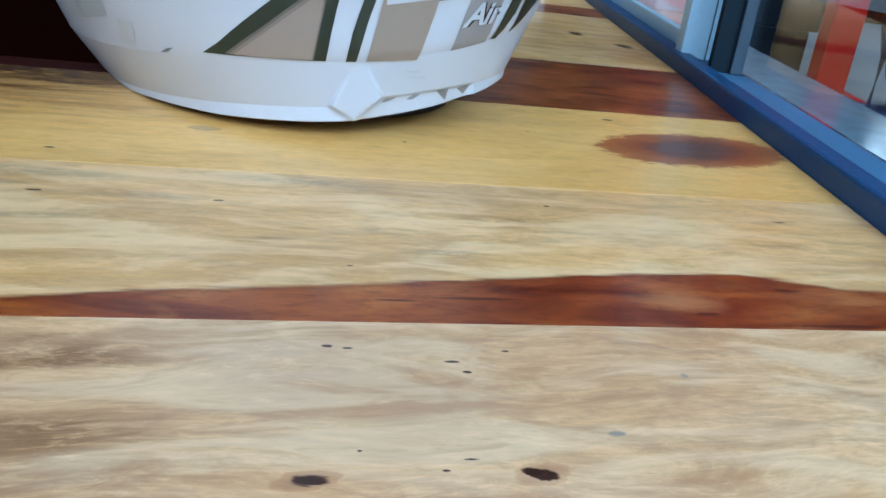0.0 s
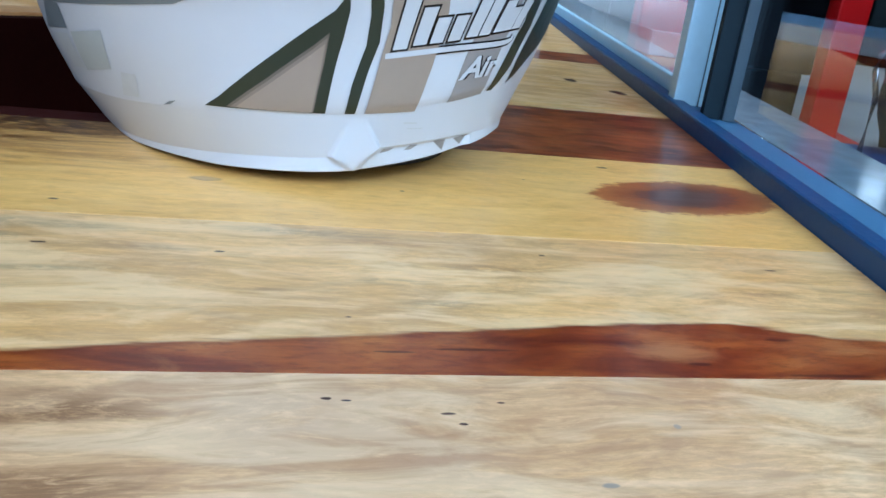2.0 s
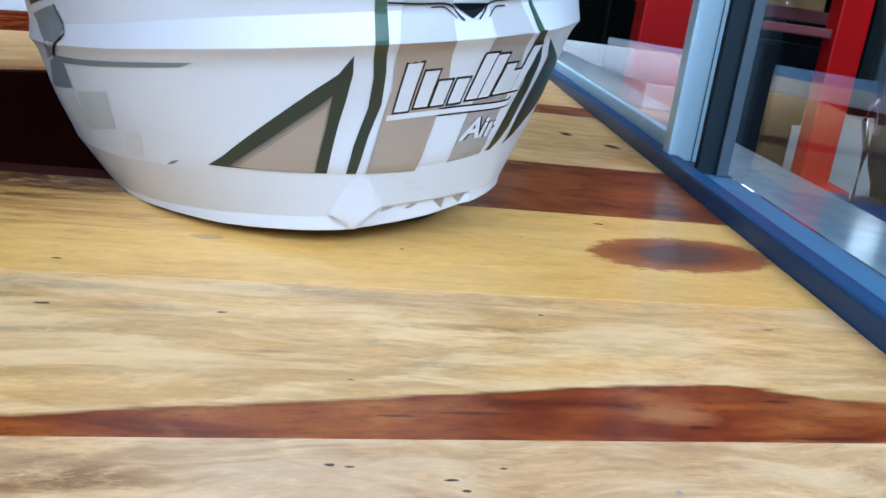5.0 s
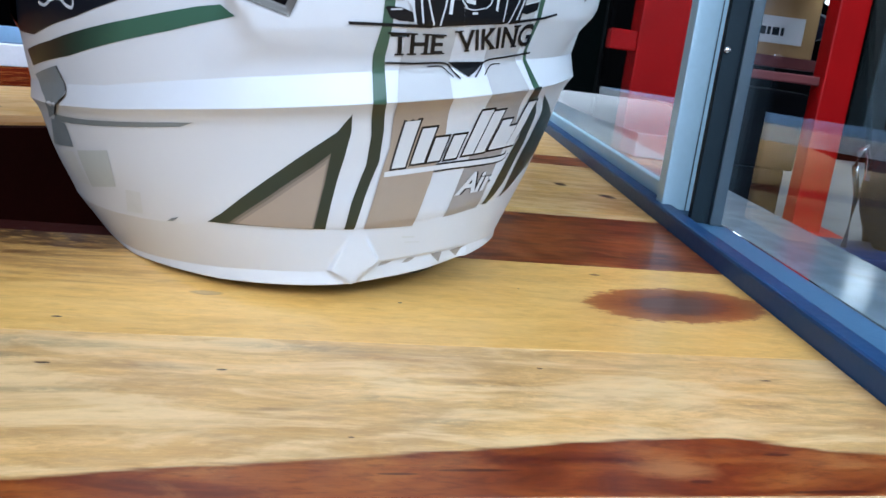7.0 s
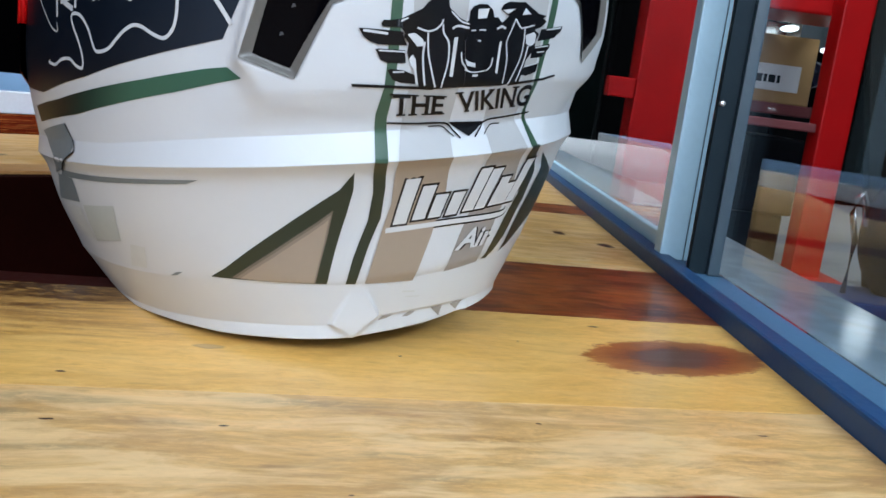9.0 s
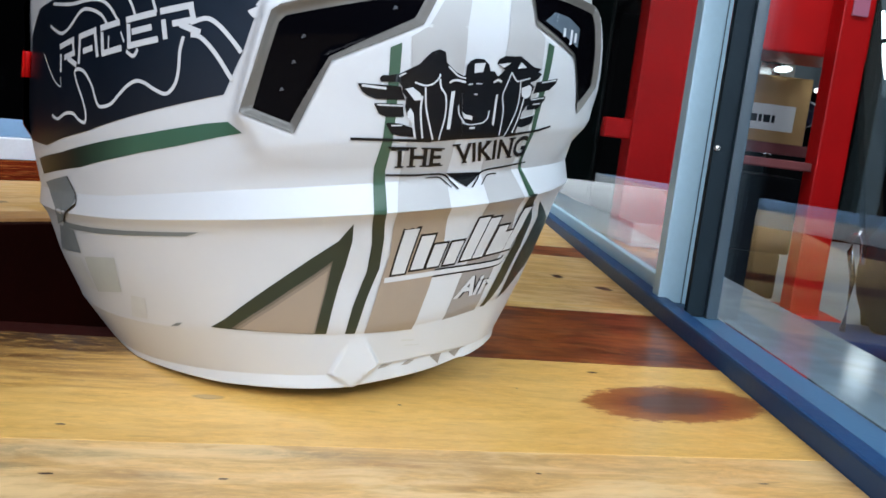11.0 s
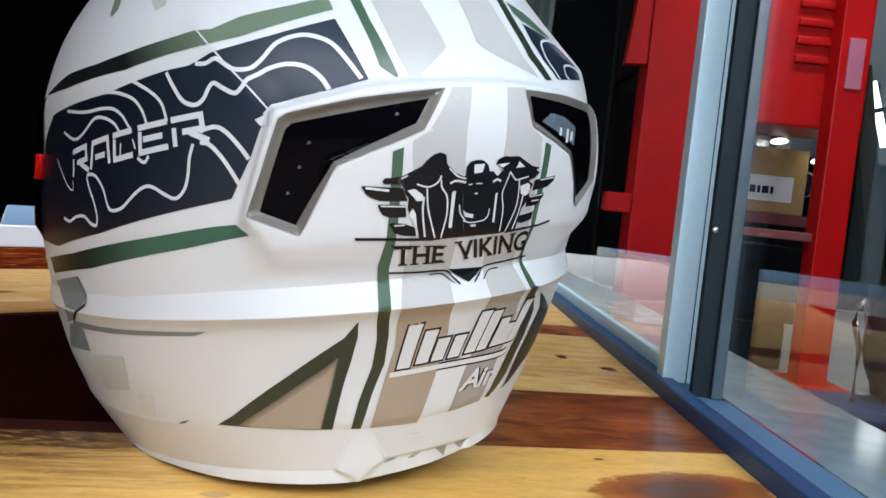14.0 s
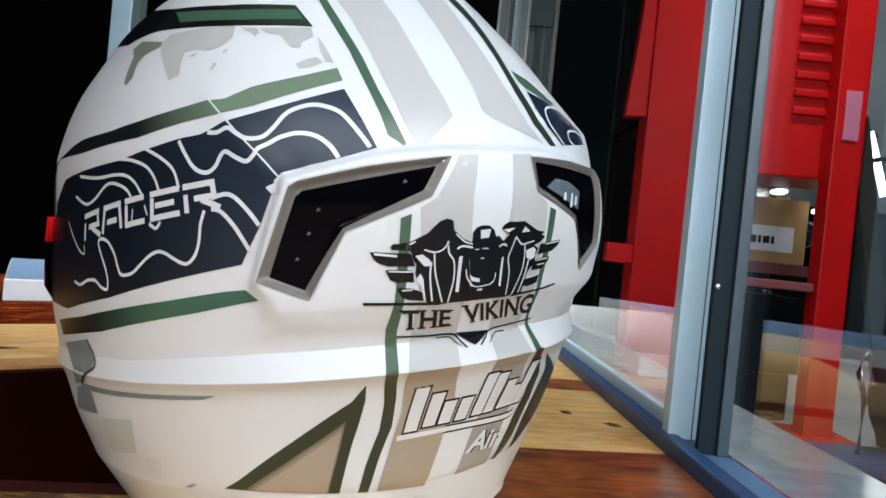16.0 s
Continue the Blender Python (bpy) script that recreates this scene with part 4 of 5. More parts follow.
# rows of the skin: the rim's foot and lip, then up along the profile's own lines
ROWS_UP = [1.74, 1.8, 1.9, 2.0, 2.12, 2.25, 2.37, 2.5, 2.62, 2.75, 2.87, 3.0, 3.1, 3.2, 3.3, 3.4, 3.6, 3.78, 3.86, 3.9, 3.94, 4.05, 4.4] + list(np.arange(4.8, 8.3, 0.4)) + [8.4, 8.6, 8.8, 9.0, 9.15, 9.28, 9.38, 9.42, 9.45, 9.48, 9.55, 9.75, 10.0, 10.3, 10.5, 10.6, 10.64, 10.67, 10.7, 10.78]
ROWS_UP += list(np.arange(10.9, 22, 0.16)) + list(np.arange(22, 29, 0.4)) + list(np.arange(29, 31.5, 0.3)) + [31.5]


def skin_row(level):
    ring = []
    for th in thetas:
        turn = (th + 180) % 360 - 180
        foot, lip = foot_and_lip(turn)
        z = foot + (lip - foot) * level / 1.7 if level <= 1.7 else float(np.interp(level, NOMINAL, levels(turn)))
        ring.append(bm.verts.new(shell(turn, z)))
    return ring


inner = []
for back in (1.1, 0.25):
    ring = []
    for th in thetas:
        turn = (th + 180) % 360 - 180
        foot = foot_and_lip(turn)[0]
        ring.append(bm.verts.new(shell(turn, foot + (0.6 if back > 1 else 0.0), -back)))
    inner.append(ring)
rings = inner + [skin_row(level) for level in [0.0, 0.12, 0.4, 0.8, 1.2, 1.5, 1.64, 1.7] + ROWS_UP]
for lo, hi in zip(rings, rings[1:]):
    for k in range(len(thetas)):
        j = (k + 1) % len(thetas)
        bm.faces.new((lo[k], lo[j], hi[j], hi[k]))
bm.faces.new(rings[-1])
part("shell", bm, WHITE, helmet, smooth=True)

# dark lining inside the neck opening
bm = bmesh.new()
rings = []
for z, k in ((0.03, 0.5), (0.3, 0.74), (1.6, 0.8), (4.2, 0.7)):
    ring = []
    for th in range(0, 360, 6):
        r = radius((th + 180) % 360 - 180, 1.8) * k
        p = H_BACK @ Vector((*(H_PLACE @ Vector((-r * math.sin(radians(th)), -r * math.cos(radians(th)), z))).xy, z))
        ring.append(bm.verts.new(p))
    rings.append(ring)
for lo, hi in zip(rings, rings[1:]):
    for k in range(60):
        bm.faces.new((lo[k], lo[(k + 1) % 60], hi[(k + 1) % 60], hi[k]))
bm.faces.new(rings[0][::-1])
part("neck_lining", bm, FOAM, helmet, "black padded lining at the neck opening", smooth=True)


def laid(bm, name, material, rise, label="", parent=None):
    """Takes a flat mesh drawn in (degrees x DEG, height), cuts it finely and lays it on the shell."""
    xs, zs = [v.co.x for v in bm.verts], [v.co.y for v in bm.verts]
    near_panel = min(xs) < 42 * DEG and max(xs) > -40 * DEG and max(zs) > 9 and min(zs) < 20
    step = (0.6, 0.16) if near_panel else (1.2, 0.4)
    for low, high, gap, axis in ((min(xs), max(xs), step[0] * DEG, 0), (min(zs), max(zs), step[1], 1)):
        k = math.floor(low / gap) + 1
        while k * gap < high:
            co, no = [0, 0, 0], [0, 0, 0]
            co[axis], no[axis] = k * gap, 1
            bmesh.ops.bisect_plane(bm, geom=bm.verts[:] + bm.edges[:] + bm.faces[:], plane_co=co, plane_no=no)
            k += 1
    for v in bm.verts:
        v.co = shell(v.co.x / DEG, v.co.y, rise)
    ob = part(name, bm, material, parent or helmet, label, smooth=True)
    return ob


def outline(points):
    bm = bmesh.new()
    face = bm.faces.new([bm.verts.new((th * DEG, z, 0)) for th, z in points])
    face.normal_update()
    bmesh.ops.triangulate(bm, faces=[face], ngon_method="EAR_CLIP")
    return bm


def stroke(points, width, sharp=False):
    """A band of even width along a smooth line, or a sharply bent one, on the shell."""
    pts = [Vector((th * DEG, z)) for th, z in points]
    line = pts[:-1] if sharp else []
    for i in range(0 if sharp else len(pts) - 1):
        p0, p1, p2, p3 = pts[max(i - 1, 0)], pts[i], pts[i + 1], pts[min(i + 2, len(pts) - 1)]
        for k in range(5):
            t = k / 5
            line.append(0.5 * (2 * p1 + (p2 - p0) * t + (2 * p0 - 5 * p1 + 4 * p2 - p3) * t * t + (3 * p1 - p0 - 3 * p2 + p3) * t**3))
    line.append(pts[-1])
    bm = bmesh.new()
    pairs = []
    for i, p in enumerate(line):
        d = (line[min(i + 1, len(line) - 1)] - line[max(i - 1, 0)]).normalized()
        side = Vector((-d.y, d.x)) * width / 2
        pairs.append((bm.verts.new((p.x + side.x, p.y + side.y, 0)), bm.verts.new((p.x - side.x, p.y - side.y, 0))))
    for (a, b), (c, d) in zip(pairs, pairs[1:]):
        bm.faces.new((a, b, d, c))
    return bm


def letters(text, corners, shear=0.0, bold=0.0, serifs=False):
    """Words set in the built-in font, stretched between four corners on the shell: low left, low right, top left, top right."""
    data = bpy.data.curves.new("words", "FONT")
    data.body, data.shear, data.offset, data.resolution_u = text, shear, bold, 4
    ob = new("words", data)
    mesh = ob.to_mesh()
    bm = bmesh.new()
    bm.from_mesh(mesh)
    ob.to_mesh_clear()
    bpy.data.objects.remove(ob)
    x0, x1 = min(v.co.x for v in bm.verts), max(v.co.x for v in bm.verts)
    y0, y1 = min(v.co.y for v in bm.verts), max(v.co.y for v in bm.verts)
    if serifs:
        # a short foot or cap across every narrow end of a stem
        high = y1 - y0
        for level, inward in ((y0, 1), (y1, -1)):
            ends = sorted(v.co.x for v in bm.verts if abs(v.co.y - level) < 0.02 * high)
            runs = [[ends[0], ends[0]]]
            for x in ends[1:]:
                if x - runs[-1][1] < 0.2 * high:
                    runs[-1][1] = x
                else:
                    runs.append([x, x])
            for p, q in runs:
                if q - p < 0.36 * high:
                    bm.faces.new([bm.verts.new(c) for c in ((p - 0.12 * high, level, 0), (q + 0.12 * high, level, 0), (q + 0.12 * high, level + inward * 0.08 * high, 0), (p - 0.12 * high, level + inward * 0.08 * high, 0))])
    (a, b), (c, d), (e, f), (g, h) = corners
    for v in bm.verts:
        s, t = (v.co.x - x0) / (x1 - x0), (v.co.y - y0) / (y1 - y0)
        th = (a * (1 - s) + c * s) * (1 - t) + (e * (1 - s) + g * s) * t
        z = (b * (1 - s) + d * s) * (1 - t) + (f * (1 - s) + h * s) * t
        v.co = (th * DEG, z, 0)
    return bm


for i, (name, material, points) in enumerate(GRAPHICS):
    laid(outline(points), name, material, 0.022 + 0.0015 * (i % 8) + {TAUPESHADE: 0.016, TAUPEMID: 0.024, TAUPE: 0.032}.get(material, 0.03 if material is WHITE or points[0] == (51.9, 26.02) else 0))
for width, points in CONTOURS:
    laid(stroke(points, 0.78 * width), "contour_line", WHITE, 0.06, "white contour line")
for name, points, material, rise in EMBLEM:
    laid(outline(points), name, material, rise, "black emblem shape" if material is INK else "white patch in the emblem")
for width, points, material in EMBLEM_LINES:
    laid(stroke(points, width), "emblem_line", material, 0.085, "black line under the emblem" if material is INK else "white line in the emblem")
# the word RACER, in squared strokes with open corners
GLYPHS = {
    "R": [[(0.04, 0), (0.06, 0.66)], [(0.0, 0.94), (0.94, 0.94)], [(0.86, 1.0), (0.88, 0.42)], [(0.95, 0.46), (0.3, 0.46)], [(0.5, 0.4), (1.0, 0)]],
    "A": [[(0.0, 0), (0.16, 1.0)], [(0.1, 0.94), (0.97, 0.94)], [(0.9, 1.0), (0.92, 0)], [(0.26, 0.38), (0.74, 0.38)]],
    "C": [[(1.0, 0.94), (0.06, 0.94)], [(0.12, 0.8), (0.06, 0.0)], [(0.0, 0.06), (0.95, 0.06)]],
    "E": [[(1.0, 0.94), (0.06, 0.94)], [(0.12, 0.8), (0.06, 0.0)], [(0.0, 0.06), (0.95, 0.06)], [(0.2, 0.5), (0.82, 0.5)]],
}
(a0, b0), (a1, b1), (a2, b2), (a3, b3) = RACER
for (at, wide), glyph in zip(((0.0, 0.21), (0.235, 0.195), (0.45, 0.155), (0.635, 0.185), (0.84, 0.165)), "RACER"):
    for k, line in enumerate(GLYPHS[glyph]):
        placed = []
        for s, t in line:
            s = at + s * wide
            placed.append(((a0 * (1 - s) + a1 * s) * (1 - t) + (a2 * (1 - s) + a3 * s) * t, (b0 * (1 - s) + b1 * s) * (1 - t) + (b2 * (1 - s) + b3 * s) * t))
        laid(stroke(placed, 0.25, sharp=True), "letter_stroke", WHITE, 0.07, "white stroke of a letter in the word RACER")
laid(letters("THE", VIKING[0], bold=0.022, serifs=True), "lettering", INK, 0.065, "black word THE")
laid(letters("VIKING", VIKING[1], bold=0.022, serifs=True), "lettering", INK, 0.065, "black word VIKING")
laid(letters("Air", AIR, shear=0.25, bold=0.085), "lettering", INK, 0.06, "dark outline of the word Air")
laid(letters("Air", AIR, shear=0.25, bold=0.03), "lettering", WHITE, 0.075, "white word Air")
# the maker's mark: leaning bars over a line, white with dark edges
leaning = [(0.0, 0.0, 1.05), (1.0, 0.05, 0.85), (1.9, 0.05, 0.6), (2.9, 0.05, 0.6), (3.95, 0.08, 1.1), (4.75, 0.08, 1.05), (5.7, 0.1, 0.8), (6.35, 0.1, 0.62), (7.1, 0.1, 1.15)]
for pad, material, rise, label in ((0.1, INK, 0.055, "dark edge of a leaning bar"), (0.0, WHITE, 0.072, "white leaning bar")):
    for at, low, high in leaning:
        s0, wide = at / 7.9, 0.72 / 7.9

        def on_mark(s, t):
            th = MARK[0][0] + (MARK[1][0] - MARK[0][0]) * s + t * (MARK[2][0] - MARK[0][0])
            return th, MARK[0][1] + (MARK[1][1] - MARK[0][1]) * s + t * (MARK[2][1] - MARK[0][1])

        e, f = pad / 8.0, pad / 2.0
        bar = [on_mark(s0 - e, low - f), on_mark(s0 + wide + e, low - f), on_mark(s0 + wide + e, high + f), on_mark(s0 - e, high + f)]
        laid(outline(bar), "mark_bar", material, rise, label)
    laid(stroke(MARK_LINE, 0.24 + pad * 1.6), "mark_line", material, rise - 0.004, label.replace("leaning bar", "underline"))

laid(stroke([(72.1, 10.78), (68.9, 9.72), (72.3, 9.24), (80.5, 8.5)], 0.1), "crease_line", INK, 0.06, "thin dark line round the check print")
# the crease's highlight, painted as a white stroke
laid(stroke([(38.1, 21.3), (34.9, 20.3), (32.1, 19.4), (29.5, 18.57), (27.2, 17.75)], 0.07), "edge_highlight", WHITE, 0.075, "thin pale line painting the highlight on the panel's crease")
for faint in ([(2.5, 3.36), (-0.5, 3.28), (-0.7, 3.2), (2.4, 3.26)], [(1.4, 3.04), (-2.3, 2.96), (-2.4, 2.91), (1.4, 2.99)]):
    laid(outline(faint), "faint_print", CAMO, 0.03, "faint grey print on the rim")
# flat dark triangles paint the shade of small notches in the rim
for notch in NOTCHES:
    laid(outline(notch), "notch", NOTCHSHADE, 0.03, "dark patch painting the shade in a rim notch")

# vents: a grey bezel that follows the sunken edge, a smoked lens on its floor
for frame_line, lens_line in ((VL_OUT, VL_IN), (VR_OUT, VR_IN)):
    vent = laid(outline(frame_line), "rear_vent", BEZEL, 0.07, "grey vent bezel with a smoked lens")
    pane = laid(outline(lens_line), "lens", LENS, 0.13, "glossy smoked black lens", parent=vent)
    # painted glints on the left lens, a painted reflection with streaks on the right
    if lens_line is VL_IN:
        for th, z in ((25.0, 14.47), (23.5, 15.47), (22.3, 16.4), (12.1, 17.49)):
            laid(outline([(th - 0.28, z - 0.02), (th + 0.3, z - 0.06), (th + 0.1, z + 0.09), (th - 0.15, z + 0.08)]), "lens_glint", LENSGLINT, 0.15, "small pale glint painted on the lens", parent=vent)
    else:
        laid(outline([(-8.2, 17.45), (-10.0, 17.85), (-13.0, 17.75), (-16.0, 17.38), (-16.0, 16.55)]), "lens_reflection", LENSREFLECTION, 0.15, "grey-blue reflection painted on the lens", parent=vent)
        for th, z, tall in ((-12.2, 17.1, 0.17), (-13.9, 16.95, 0.3), (-15.0, 16.95, 0.2)):
            laid(outline([(th - 0.3, z - tall), (th + 0.3, z - tall), (th + 0.25, z + tall), (th - 0.25, z + tall)]), "lens_glint", WHITE, 0.17, "small bright streak painted on the lens", parent=vent)

# visor, dark and glossy, round the front
bm = bmesh.new()
grid = [[bm.verts.new(shell((th + 180) % 360 - 180, z, 0.35 if 0 < i < 8 else -0.1)) for th in range(100, 261, 5)] for i, z in enumerate(np.linspace(12.2, 20.2, 9))]
for lo, hi in zip(grid, grid[1:]):
    for k in range(len(lo) - 1):
        bm.faces.new((lo[k], lo[k + 1], hi[k + 1], hi[k]))
part("visor", bm, LENS, helmet, "dark glossy visor", smooth=True)
# a red tab upright at the visor's edge
part("visor_tab", rod([H_BACK @ Vector((-23.64, 48.86, z)) for z in (14.16, 15.48, 15.58)], 0.24), RED, helmet, "red plastic tab", smooth=True)

# ---------------------------------------------------------------- window on the workshop side
window = thing("window_1", "blue-grey aluminium sliding window with two glass panes", "window", kind="structure")


STILE = (0.2, 2.72)


def sloped_bar(x0, x1, y0, y1, z0, z1, bevel=0.12):
    """A bar along the window: x is taken off the window's line."""
    return prism([(rail_x(y0) + x0, y0), (rail_x(y0) + x1, y0), (rail_x(y1) + x1, y1), (rail_x(y1) + x0, y1)], z0, z1, bevel)


def screw(x, y, z, turn):
    bm = bmesh.new()
    bmesh.ops.create_uvsphere(bm, u_segments=10, v_segments=6, radius=0.28, matrix=Matrix.Translation((x, y, z)) @ Matrix.Rotation(turn, 4, "Z") @ Matrix.Diagonal((1, 0.5, 1, 1)))
    return bm


part("bottom_rail", sloped_bar(1.6, 4.6, -38, 300, -0.5, 0.95, 0.2), RAILBLUE, window)
part("groove", sloped_bar(1.22, 1.6, -38, 300, -0.5, 0.7, 0.02), RUBBER, window, "dark groove along the rail")
part("rail_skirt", sloped_bar(-0.35, 1.2, -38, 300, -0.5, 1.35, 0.25), SKIRT, window, "deep blue lip along the rail")
stile = part("stile", sloped_bar(STILE[0], STILE[1], 76.4, 78.4, 0.96, 150, 0.12), ALU, window)
part("stile_lip", sloped_bar(STILE[1] - 0.45, STILE[1] - 0.38, 76.33, 76.5, 0.96, 150, 0.0), SLATE, stile, "fine dark line down the stile")
part("screw", screw(rail_x(72) + 1.5, 70.98, 14.9, 0), STEEL, stile)
part("screw", screw(rail_x(72) + 1.5, 70.98, 44.0, 0), STEEL, stile)
part("gasket", sloped_bar(1.2, 2.65, 71.1, 71.9, 0.96, 150, 0.06), RUBBER, window)
part("stile", sloped_bar(2.67, 3.95, 70.6, 71.9, 0.96, 150, 0.12), SLATE, window, "slate grey edge stile of the sliding pane")
part("bottom_bead", sloped_bar(1.2, 2.4, 78.5, 289, 0.96, 2.6, 0.15), ALU, window)
part("stile", sloped_bar(0.6, 4.4, 289.1, 294, 0.96, 150), DIMALU, window)
part("top_rail", sloped_bar(0, 5, -38, 300, 150, 154), ALU, window)
for x0, y0, y1, clear in ((1.7, 78.0, 289, GLASS), (3.4, -38, 71.2, TINTED)):
    pane = part("pane", sloped_bar(x0, x0 + 0.5, y0, y1, 1.25, 150, 0), clear, window)
    pane.visible_shadow = False

end_frame = thing("window_3", "dull teal aluminium frame where the window ends", "window frame", kind="structure")
for x0, x1, y0, metal in ((9.8, 10.6, 300.2, PALEALU), (10.7, 18.2, 301, DIMALU), (12.9, 13.6, 300.5, PALEALU), (18.4, 19.3, 300.2, PALEALU), (19.4, 23.6, 302, PALEALU), (23.7, 29.0, 301, DIMALU), (26.0, 26.6, 300.6, PALEALU), (29.1, 30.6, 300.2, PALEALU)):
    part("profile", box(x0, x1, y0, 305 if y0 > 300.9 or x1 < 10.7 or x0 > 29 else 300.95, FLOOR, 229, 0.1), metal, end_frame)
part("panel", box(30.7, 52.0, 302.0, 304.5, FLOOR, 229, 0.1), GREENBLACK, end_frame, "dark green panel beside the frame")
part("edge_strip", box(52.05, 53.0, 301.6, 304.5, FLOOR, 229, 0.1), DULLSTRIP, end_frame, "dull grey edge strip of the panel")
part("stay_arm", prism([(19.5, 299.2), (28.6, 299.2), (28.6, 300.1), (19.5, 300.1)], 90.5, 104, 0.1), DIMALU, end_frame, "folded stay arm of the frame")

tagged(part("window_ledge", sloped_bar(5.05, 32, -38, 300, -9, -6, 0.2), GRANITE), "grey stone ledge outside the window", "ledge", kind="structure")

# ---------------------------------------------------------------- room
tagged(part("floor", box(-400, 500, -250, 620, FLOOR - 5, FLOOR), FLOORMAT), kind="structure")
tagged(part("ceiling", box(-400, 500, -250, 620, 230, 235), DARKWALL), kind="structure")
for wall, b in (("wall_west", (-400, -395, -250, 620)), ("wall_east", (495, 500, -250, 620)), ("wall_north", (-395, 495, 615, 620)), ("wall_south", (-395, 495, -250, -245))):
    tagged(part(wall, box(*b, FLOOR, 230), DARKWALL), kind="structure")
tagged(part("wall_below_window", sloped_bar(0.3, 5.0, -38, 300, FLOOR, -0.55, 0), DARKWALL), kind="structure")
tagged(part("wall_below_ledge", sloped_bar(5.05, 31, -38, 300, FLOOR, -9.05, 0), DARKWALL), kind="structure")
STEP = -34
tagged(part("raised_floor", box(58, 420, 236, 560, FLOOR, STEP, 0.5), CONCRETE), "pale concrete floor of the workshop", "floor", kind="structure")
tagged(part("partition", box(150, 214, 575, 580, 60, 229.5), PAINTEDWALL), "pale grey partition wall behind the workshop", "wall", kind="structure")
tagged(part("partition", box(214.1, 330, 575, 580, 60, 229.5), SLATEWALL), "slate grey partition wall behind the workshop", "wall", kind="structure")

# ---------------------------------------------------------------- workshop
press = thing("red_machine", "red enamelled steel machine frame with a louvred housing", "machine")
part("post", box(53, 67, 250, 262, STEP, 150, 0.5), RED, press)
part("post", box(105.5, 114, 250, 258, STEP, 100, 0.5), RED, press)
housing = part("housing", box(80, 118, 258.1, 290, 44, 130, 0.8), RED, press)
for k in range(7):
    slat = box(96, 106.5, 256.6, 258.6, 62.2 + 5.2 * k, 64.4 + 5.2 * k, 0.5)
    part("louvre", slat, RED, housing)
part("sticker", box(107.8, 112.3, 249.5, 249.95, 55, 69, 0.1), FADEDPINK, press, "faded pink sticker")
part("arm", box(45.5, 52.9, 250, 256, 14.5, 20, 0.4), RED, press)
bm = prism([(46.9, 55.8), (52.9, 56.3), (52.9, 98), (50.0, 98), (48.5, 74)], 251, 256, 0.3)
for v in bm.verts:
    v.co = (v.co.x, v.co.z, v.co.y)
part("gusset", bm, RED, press)
part("cross_bar", box(67.1, 105.4, 252, 256, 11.5, 14, 0.4), ROSE, press)
part("foot", box(99, 120, 244, 268, STEP, STEP + 5, 0.8), RED, press)

shelf = thing("steel_shelf", "dark steel shelf full of boxes and parts", "shelf")
part("board", box(60, 126, 296, 340, 15.4, 19, 0.3), ROSE, shelf, "dull red shelf board")
part("board", box(60, 126, 296, 340, 60, 62, 0.2), BLACK, shelf)
for sx in (60, 124):
    for sy in (296, 338):
        part("upright", box(sx, sx + 2, sy, sy + 2, STEP, 110, 0.1), BLACK, shelf)
carton = thing("cardboard_box", "brown cardboard box with a white printed label", "box")
part("carton", box(92, 121, 300, 330, 19.05, 41, 0.4), CARDBOARD, carton)
tag = part("label", box(100, 116.5, 299.5, 299.95, 23, 31.5), PAPER, carton, "white label with grey print")
for k, (a, b) in enumerate(((102, 104), (104.6, 105.6), (106.2, 108.4), (109, 110))):
    part("print_bar", box(a, b, 299.3, 299.48, 25.5, 28), BLACK, tag)
for k, (a, b, h) in enumerate(((98, 104, 6), (105, 112, 4.5), (113, 118, 7.5))):
    tin = thing("small_carton", "small white carton on the cardboard box", "box", group="cartons on the box")
    part("carton", box(a, b, 304 + 3 * k, 315 + 3 * k, 41.05, 41 + h, 0.2), (PAPER, STEEL, PAPER)[k], tin)
crate = thing("parts_crate", "black plastic crate of parts under the shelf", "crate")
part("crate", box(70, 123, 300, 336, -18, 8, 1.0), BLACK, crate)
part("stand", box(72, 121, 302, 334, STEP, -18.05, 1.0), BLACK, crate)
tray = thing("blue_tray", "blue plastic tray on a stand", "tray")
part("tray", box(100, 128, 215, 240, -32, -28, 1.2), BLUE, tray)
part("stand", box(106, 122, 220, 235, FLOOR, -32.05, 1.0), BLACK, tray)
wheel = thing("spare_wheel", "black motorcycle tyre with a dull rim", "wheel", at=(135, 230, -12))
for nm, major, minor, m in (("tyre", 17, 5, RUBBER), ("rim", 11.5, 1.3, STEEL)):
    bm = bmesh.new()
    rings = []
    for i in range(40):
        a = i * math.tau / 40
        rings.append([bm.verts.new(((major + minor * math.cos(b)) * math.cos(a), 0.8 * minor * math.sin(b), (major + minor * math.cos(b)) * math.sin(a))) for b in (k * math.tau / 12 for k in range(12))])
    for i in range(40):
        for k in range(12):
            bm.faces.new((rings[i][k], rings[i][(k + 1) % 12], rings[(i + 1) % 40][(k + 1) % 12], rings[(i + 1) % 40][k]))
    part(nm, bm, m, wheel, smooth=True)
part("axle_stand", box(-3, 3, -3, 3, FLOOR + 12, -23, 0.5), BLACK, wheel)
pipe = thing("chrome_pipe", "bent chrome pipe leaning in the workshop", "pipe")
part("pipe", rod([(110, 226, -27.9), (110.2, 226, -14), (108.2, 226, -7), (108.6, 226, -3.2), (110, 226, -1.5), (111.6, 226, -4.5), (112.0, 226, -10)], 0.8), STEEL, pipe, smooth=True)
board = thing("leaning_board", "grey-brown timber beam leaning beside the machine", "beam")
bm = box(-2.8, 2.8, 270, 274, STEP, 66, 0.3)
for v in bm.verts:
    v.co.x += 124.9 - 0.2 * (v.co.z - 48)
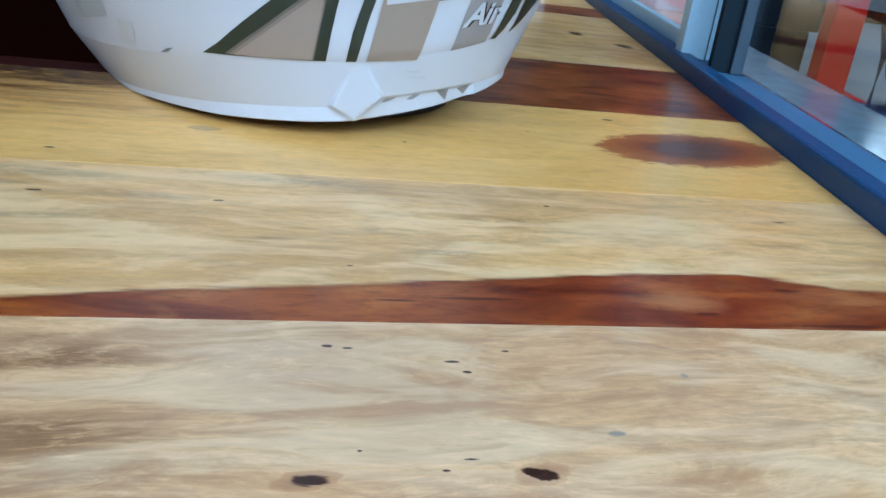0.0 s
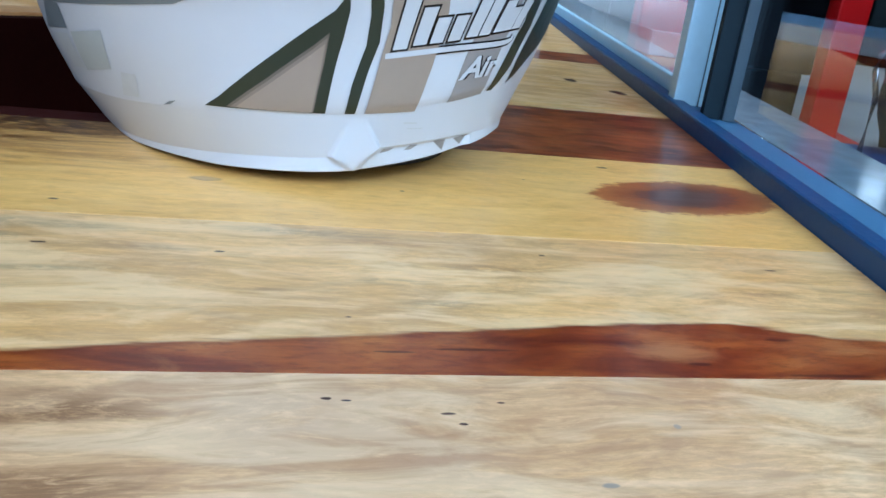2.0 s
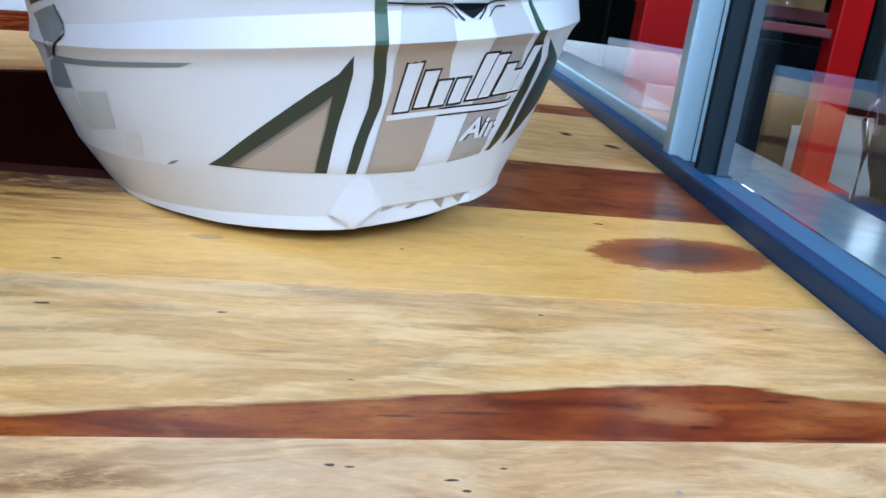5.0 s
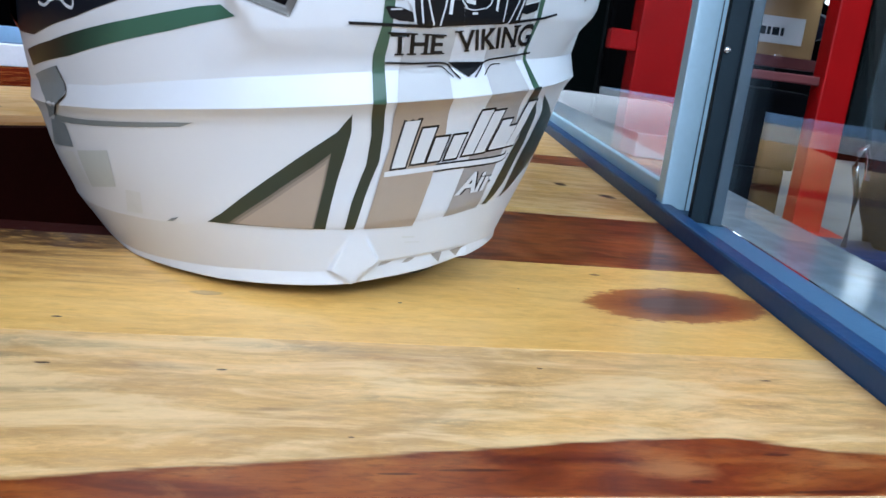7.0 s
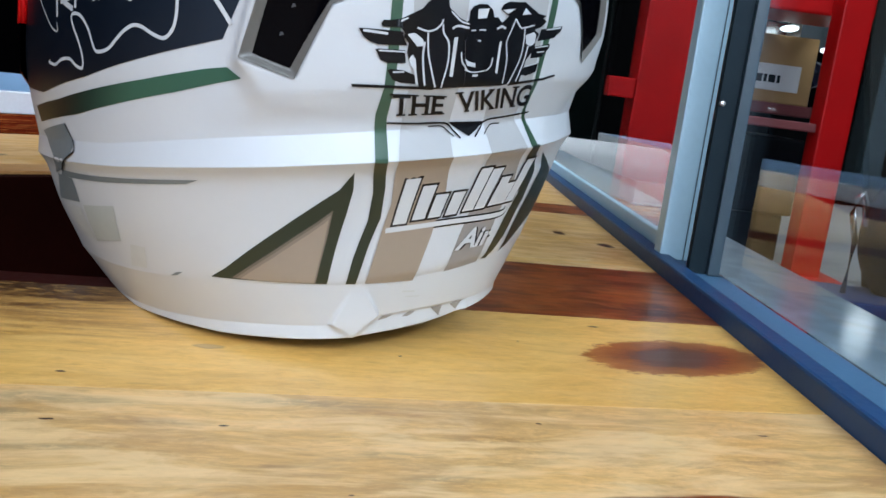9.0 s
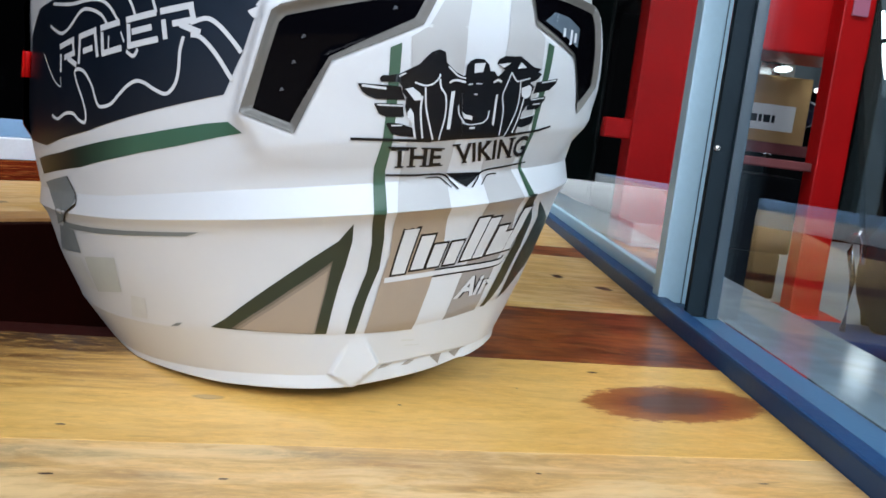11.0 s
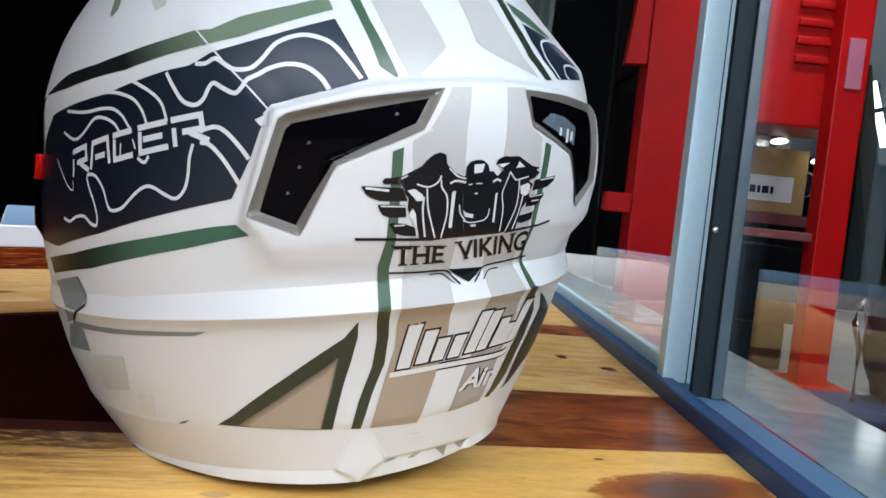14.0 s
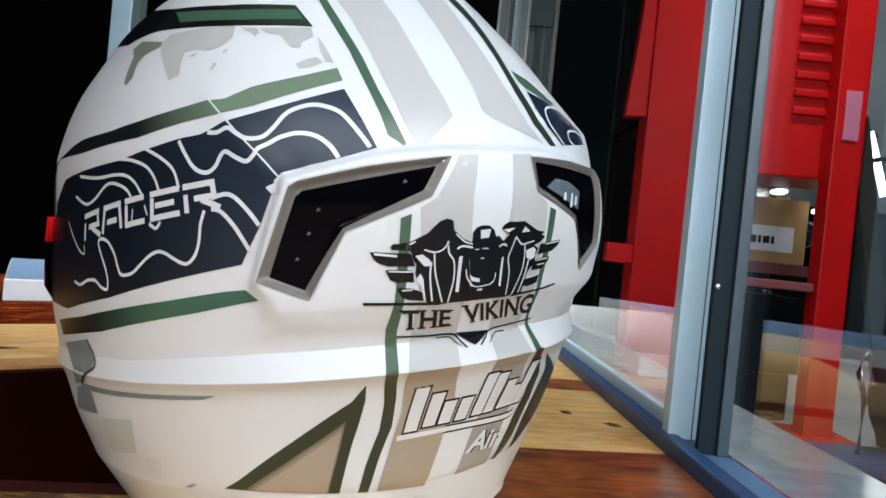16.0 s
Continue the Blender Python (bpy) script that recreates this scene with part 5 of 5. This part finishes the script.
part("beam", bm, OLIVE, board)
for k, path in enumerate(([(230.5, 500, 99), (235.2, 500, 85)], [(236.0, 500, 82.5), (242, 500, 64)])):
    tube = thing("tube_lamp", "slim white tube lamp glowing at the back of the workshop", "lamp", group="tube lamps")
    part("tube", rod(path, 2.2), GLOW, tube, smooth=True)
    part("bracket", box(path[0][0] - 2, path[0][0] + 6, 502.5, 574.9, path[0][2] - 3, path[0][2], 0.2), BLACK, tube)
panel = thing("light_panel", "bright rectangular light panel in the workshop", "lamp")
part("panel", box(250, 264, 500, 502, 80, 96, 0.3), GLOW, panel)
part("bracket", box(257, 260, 502.1, 574.9, 88, 91, 0.2), BLACK, panel)
# glowing ovals stand in for glints on chrome parts over the boxes
for x, z in ((109.3, 43.0), (123.5, 37.8)):
    lamp = thing("glint_oval", "small glowing oval standing in for a glint over the boxes", "lamp", group="inspection lamps")
    bm = bmesh.new()
    bmesh.ops.create_uvsphere(bm, u_segments=16, v_segments=10, radius=1.0, matrix=Matrix.Translation((x, 297.5, z)) @ Matrix.Rotation(-0.15, 4, "Y") @ Matrix.Diagonal((3.1, 0.6, 1.1, 1)))
    part("lens", bm, GLOW, lamp, smooth=True)
    part("cable", rod([(x, 298.2, z), (x + 2, 300, z + 9), (x + 2, 299, 60)], 0.35, 8), BLACK, lamp, smooth=True)
engine = thing("engine_block", "dark engine parts piled on the shelf", "engine")
for k, (cx, cz, r) in enumerate(((122.5, 33.0, 6.5), (127, 25.5, 6.0), (117, 46, 5.0), (131, 31, 5.0))):
    bm = bmesh.new()
    bmesh.ops.create_icosphere(bm, subdivisions=2, radius=r, matrix=Matrix.Translation((cx, 333.0 - 2 * k, cz)) @ Matrix.Rotation(k, 4, "X"))
    for v in bm.verts:
        v.co *= 1.0 + 0.004 * math.sin(5 * v.co.x + 3 * v.co.z)
    part("casing", bm, NIGHT, engine)
part("stand", box(118, 130, 322, 336, 19.05, 26, 0.5), NIGHT, engine)


# ---------------------------------------------------------------- left side of the room
# the bench runs aslant: its own x along its front, its own y away from it
bench = thing("side_bench", "wooden bench top of a yellow and a red-brown plank", "bench", at=(-40.5, 86, -0.06), rz=47.92)
for d0, d1, s0, s1, kind in ((0, 4.6, 55, 56, "strip"), (4.68, 29.5, 56, 60, "bench"), (29.58, 104, 62, 152, "mahogany")):
    part("plank", prism([(-60, d0), (s0, d0), (s1, d1), (-60, d1)], -4, 0, 0.1), WOODS[kind], bench)
# added dark board that paints the bench's shaded front
part("front_shade", prism([(-60, -1.6), (55, -1.6), (55, -0.05), (-60, -0.05)], -14, -0.3, 0.1), FRONTSHADE, bench, "dark board standing in for the bench's shaded front")
for s, d in ((-50, 10), (50, 10), (-50, 96), (135, 96)):
    part("leg", box(s - 3, s + 3, d - 3, d + 3, FLOOR, -4, 0.3), WOODS["mahogany"], bench)
slab = thing("white_slab", "thick white slab with a blue-grey top on the wooden bench", "slab", at=(-40.5, 86, -0.06), rz=47.92)
part("slab", prism([(19, 55), (86, 55), (150, 101), (38.7, 101)], 0.02, 3.5, 0.25), LAMINATE, slab)
# added sheet: the dimmer, bluish light on the slab's top put into colour
part("top_shade", prism([(19.3, 55.2), (85.8, 55.2), (149.5, 100.8), (38.9, 100.8)], 3.52, 3.64, 0.04), SLABTOPSHADE, slab, "blue-grey sheet painting the dimmer top of the slab")
# unseen board, added only so that the left pane reflects something white
sheet = thing("reflected_board", "unseen white board added for the left pane's reflection", "board")
part("board", prism([(3.5, 122), (13.3, 122), (15.6, 150), (14.4, 217), (-19, 217), (-19, 212)], 0.02, 3.4, 0.25), LAMINATE, sheet)
frame_post = thing("window_2", "light blue aluminium window post at the back of the room", "window post", kind="structure")
part("stile", box(-119, -112.4, 298, 306, FLOOR, 229, 0.4), ALU, frame_post)
part("stile", box(-112.3, -110, 299, 306, FLOOR, 229, 0.2), DIMALU, frame_post)
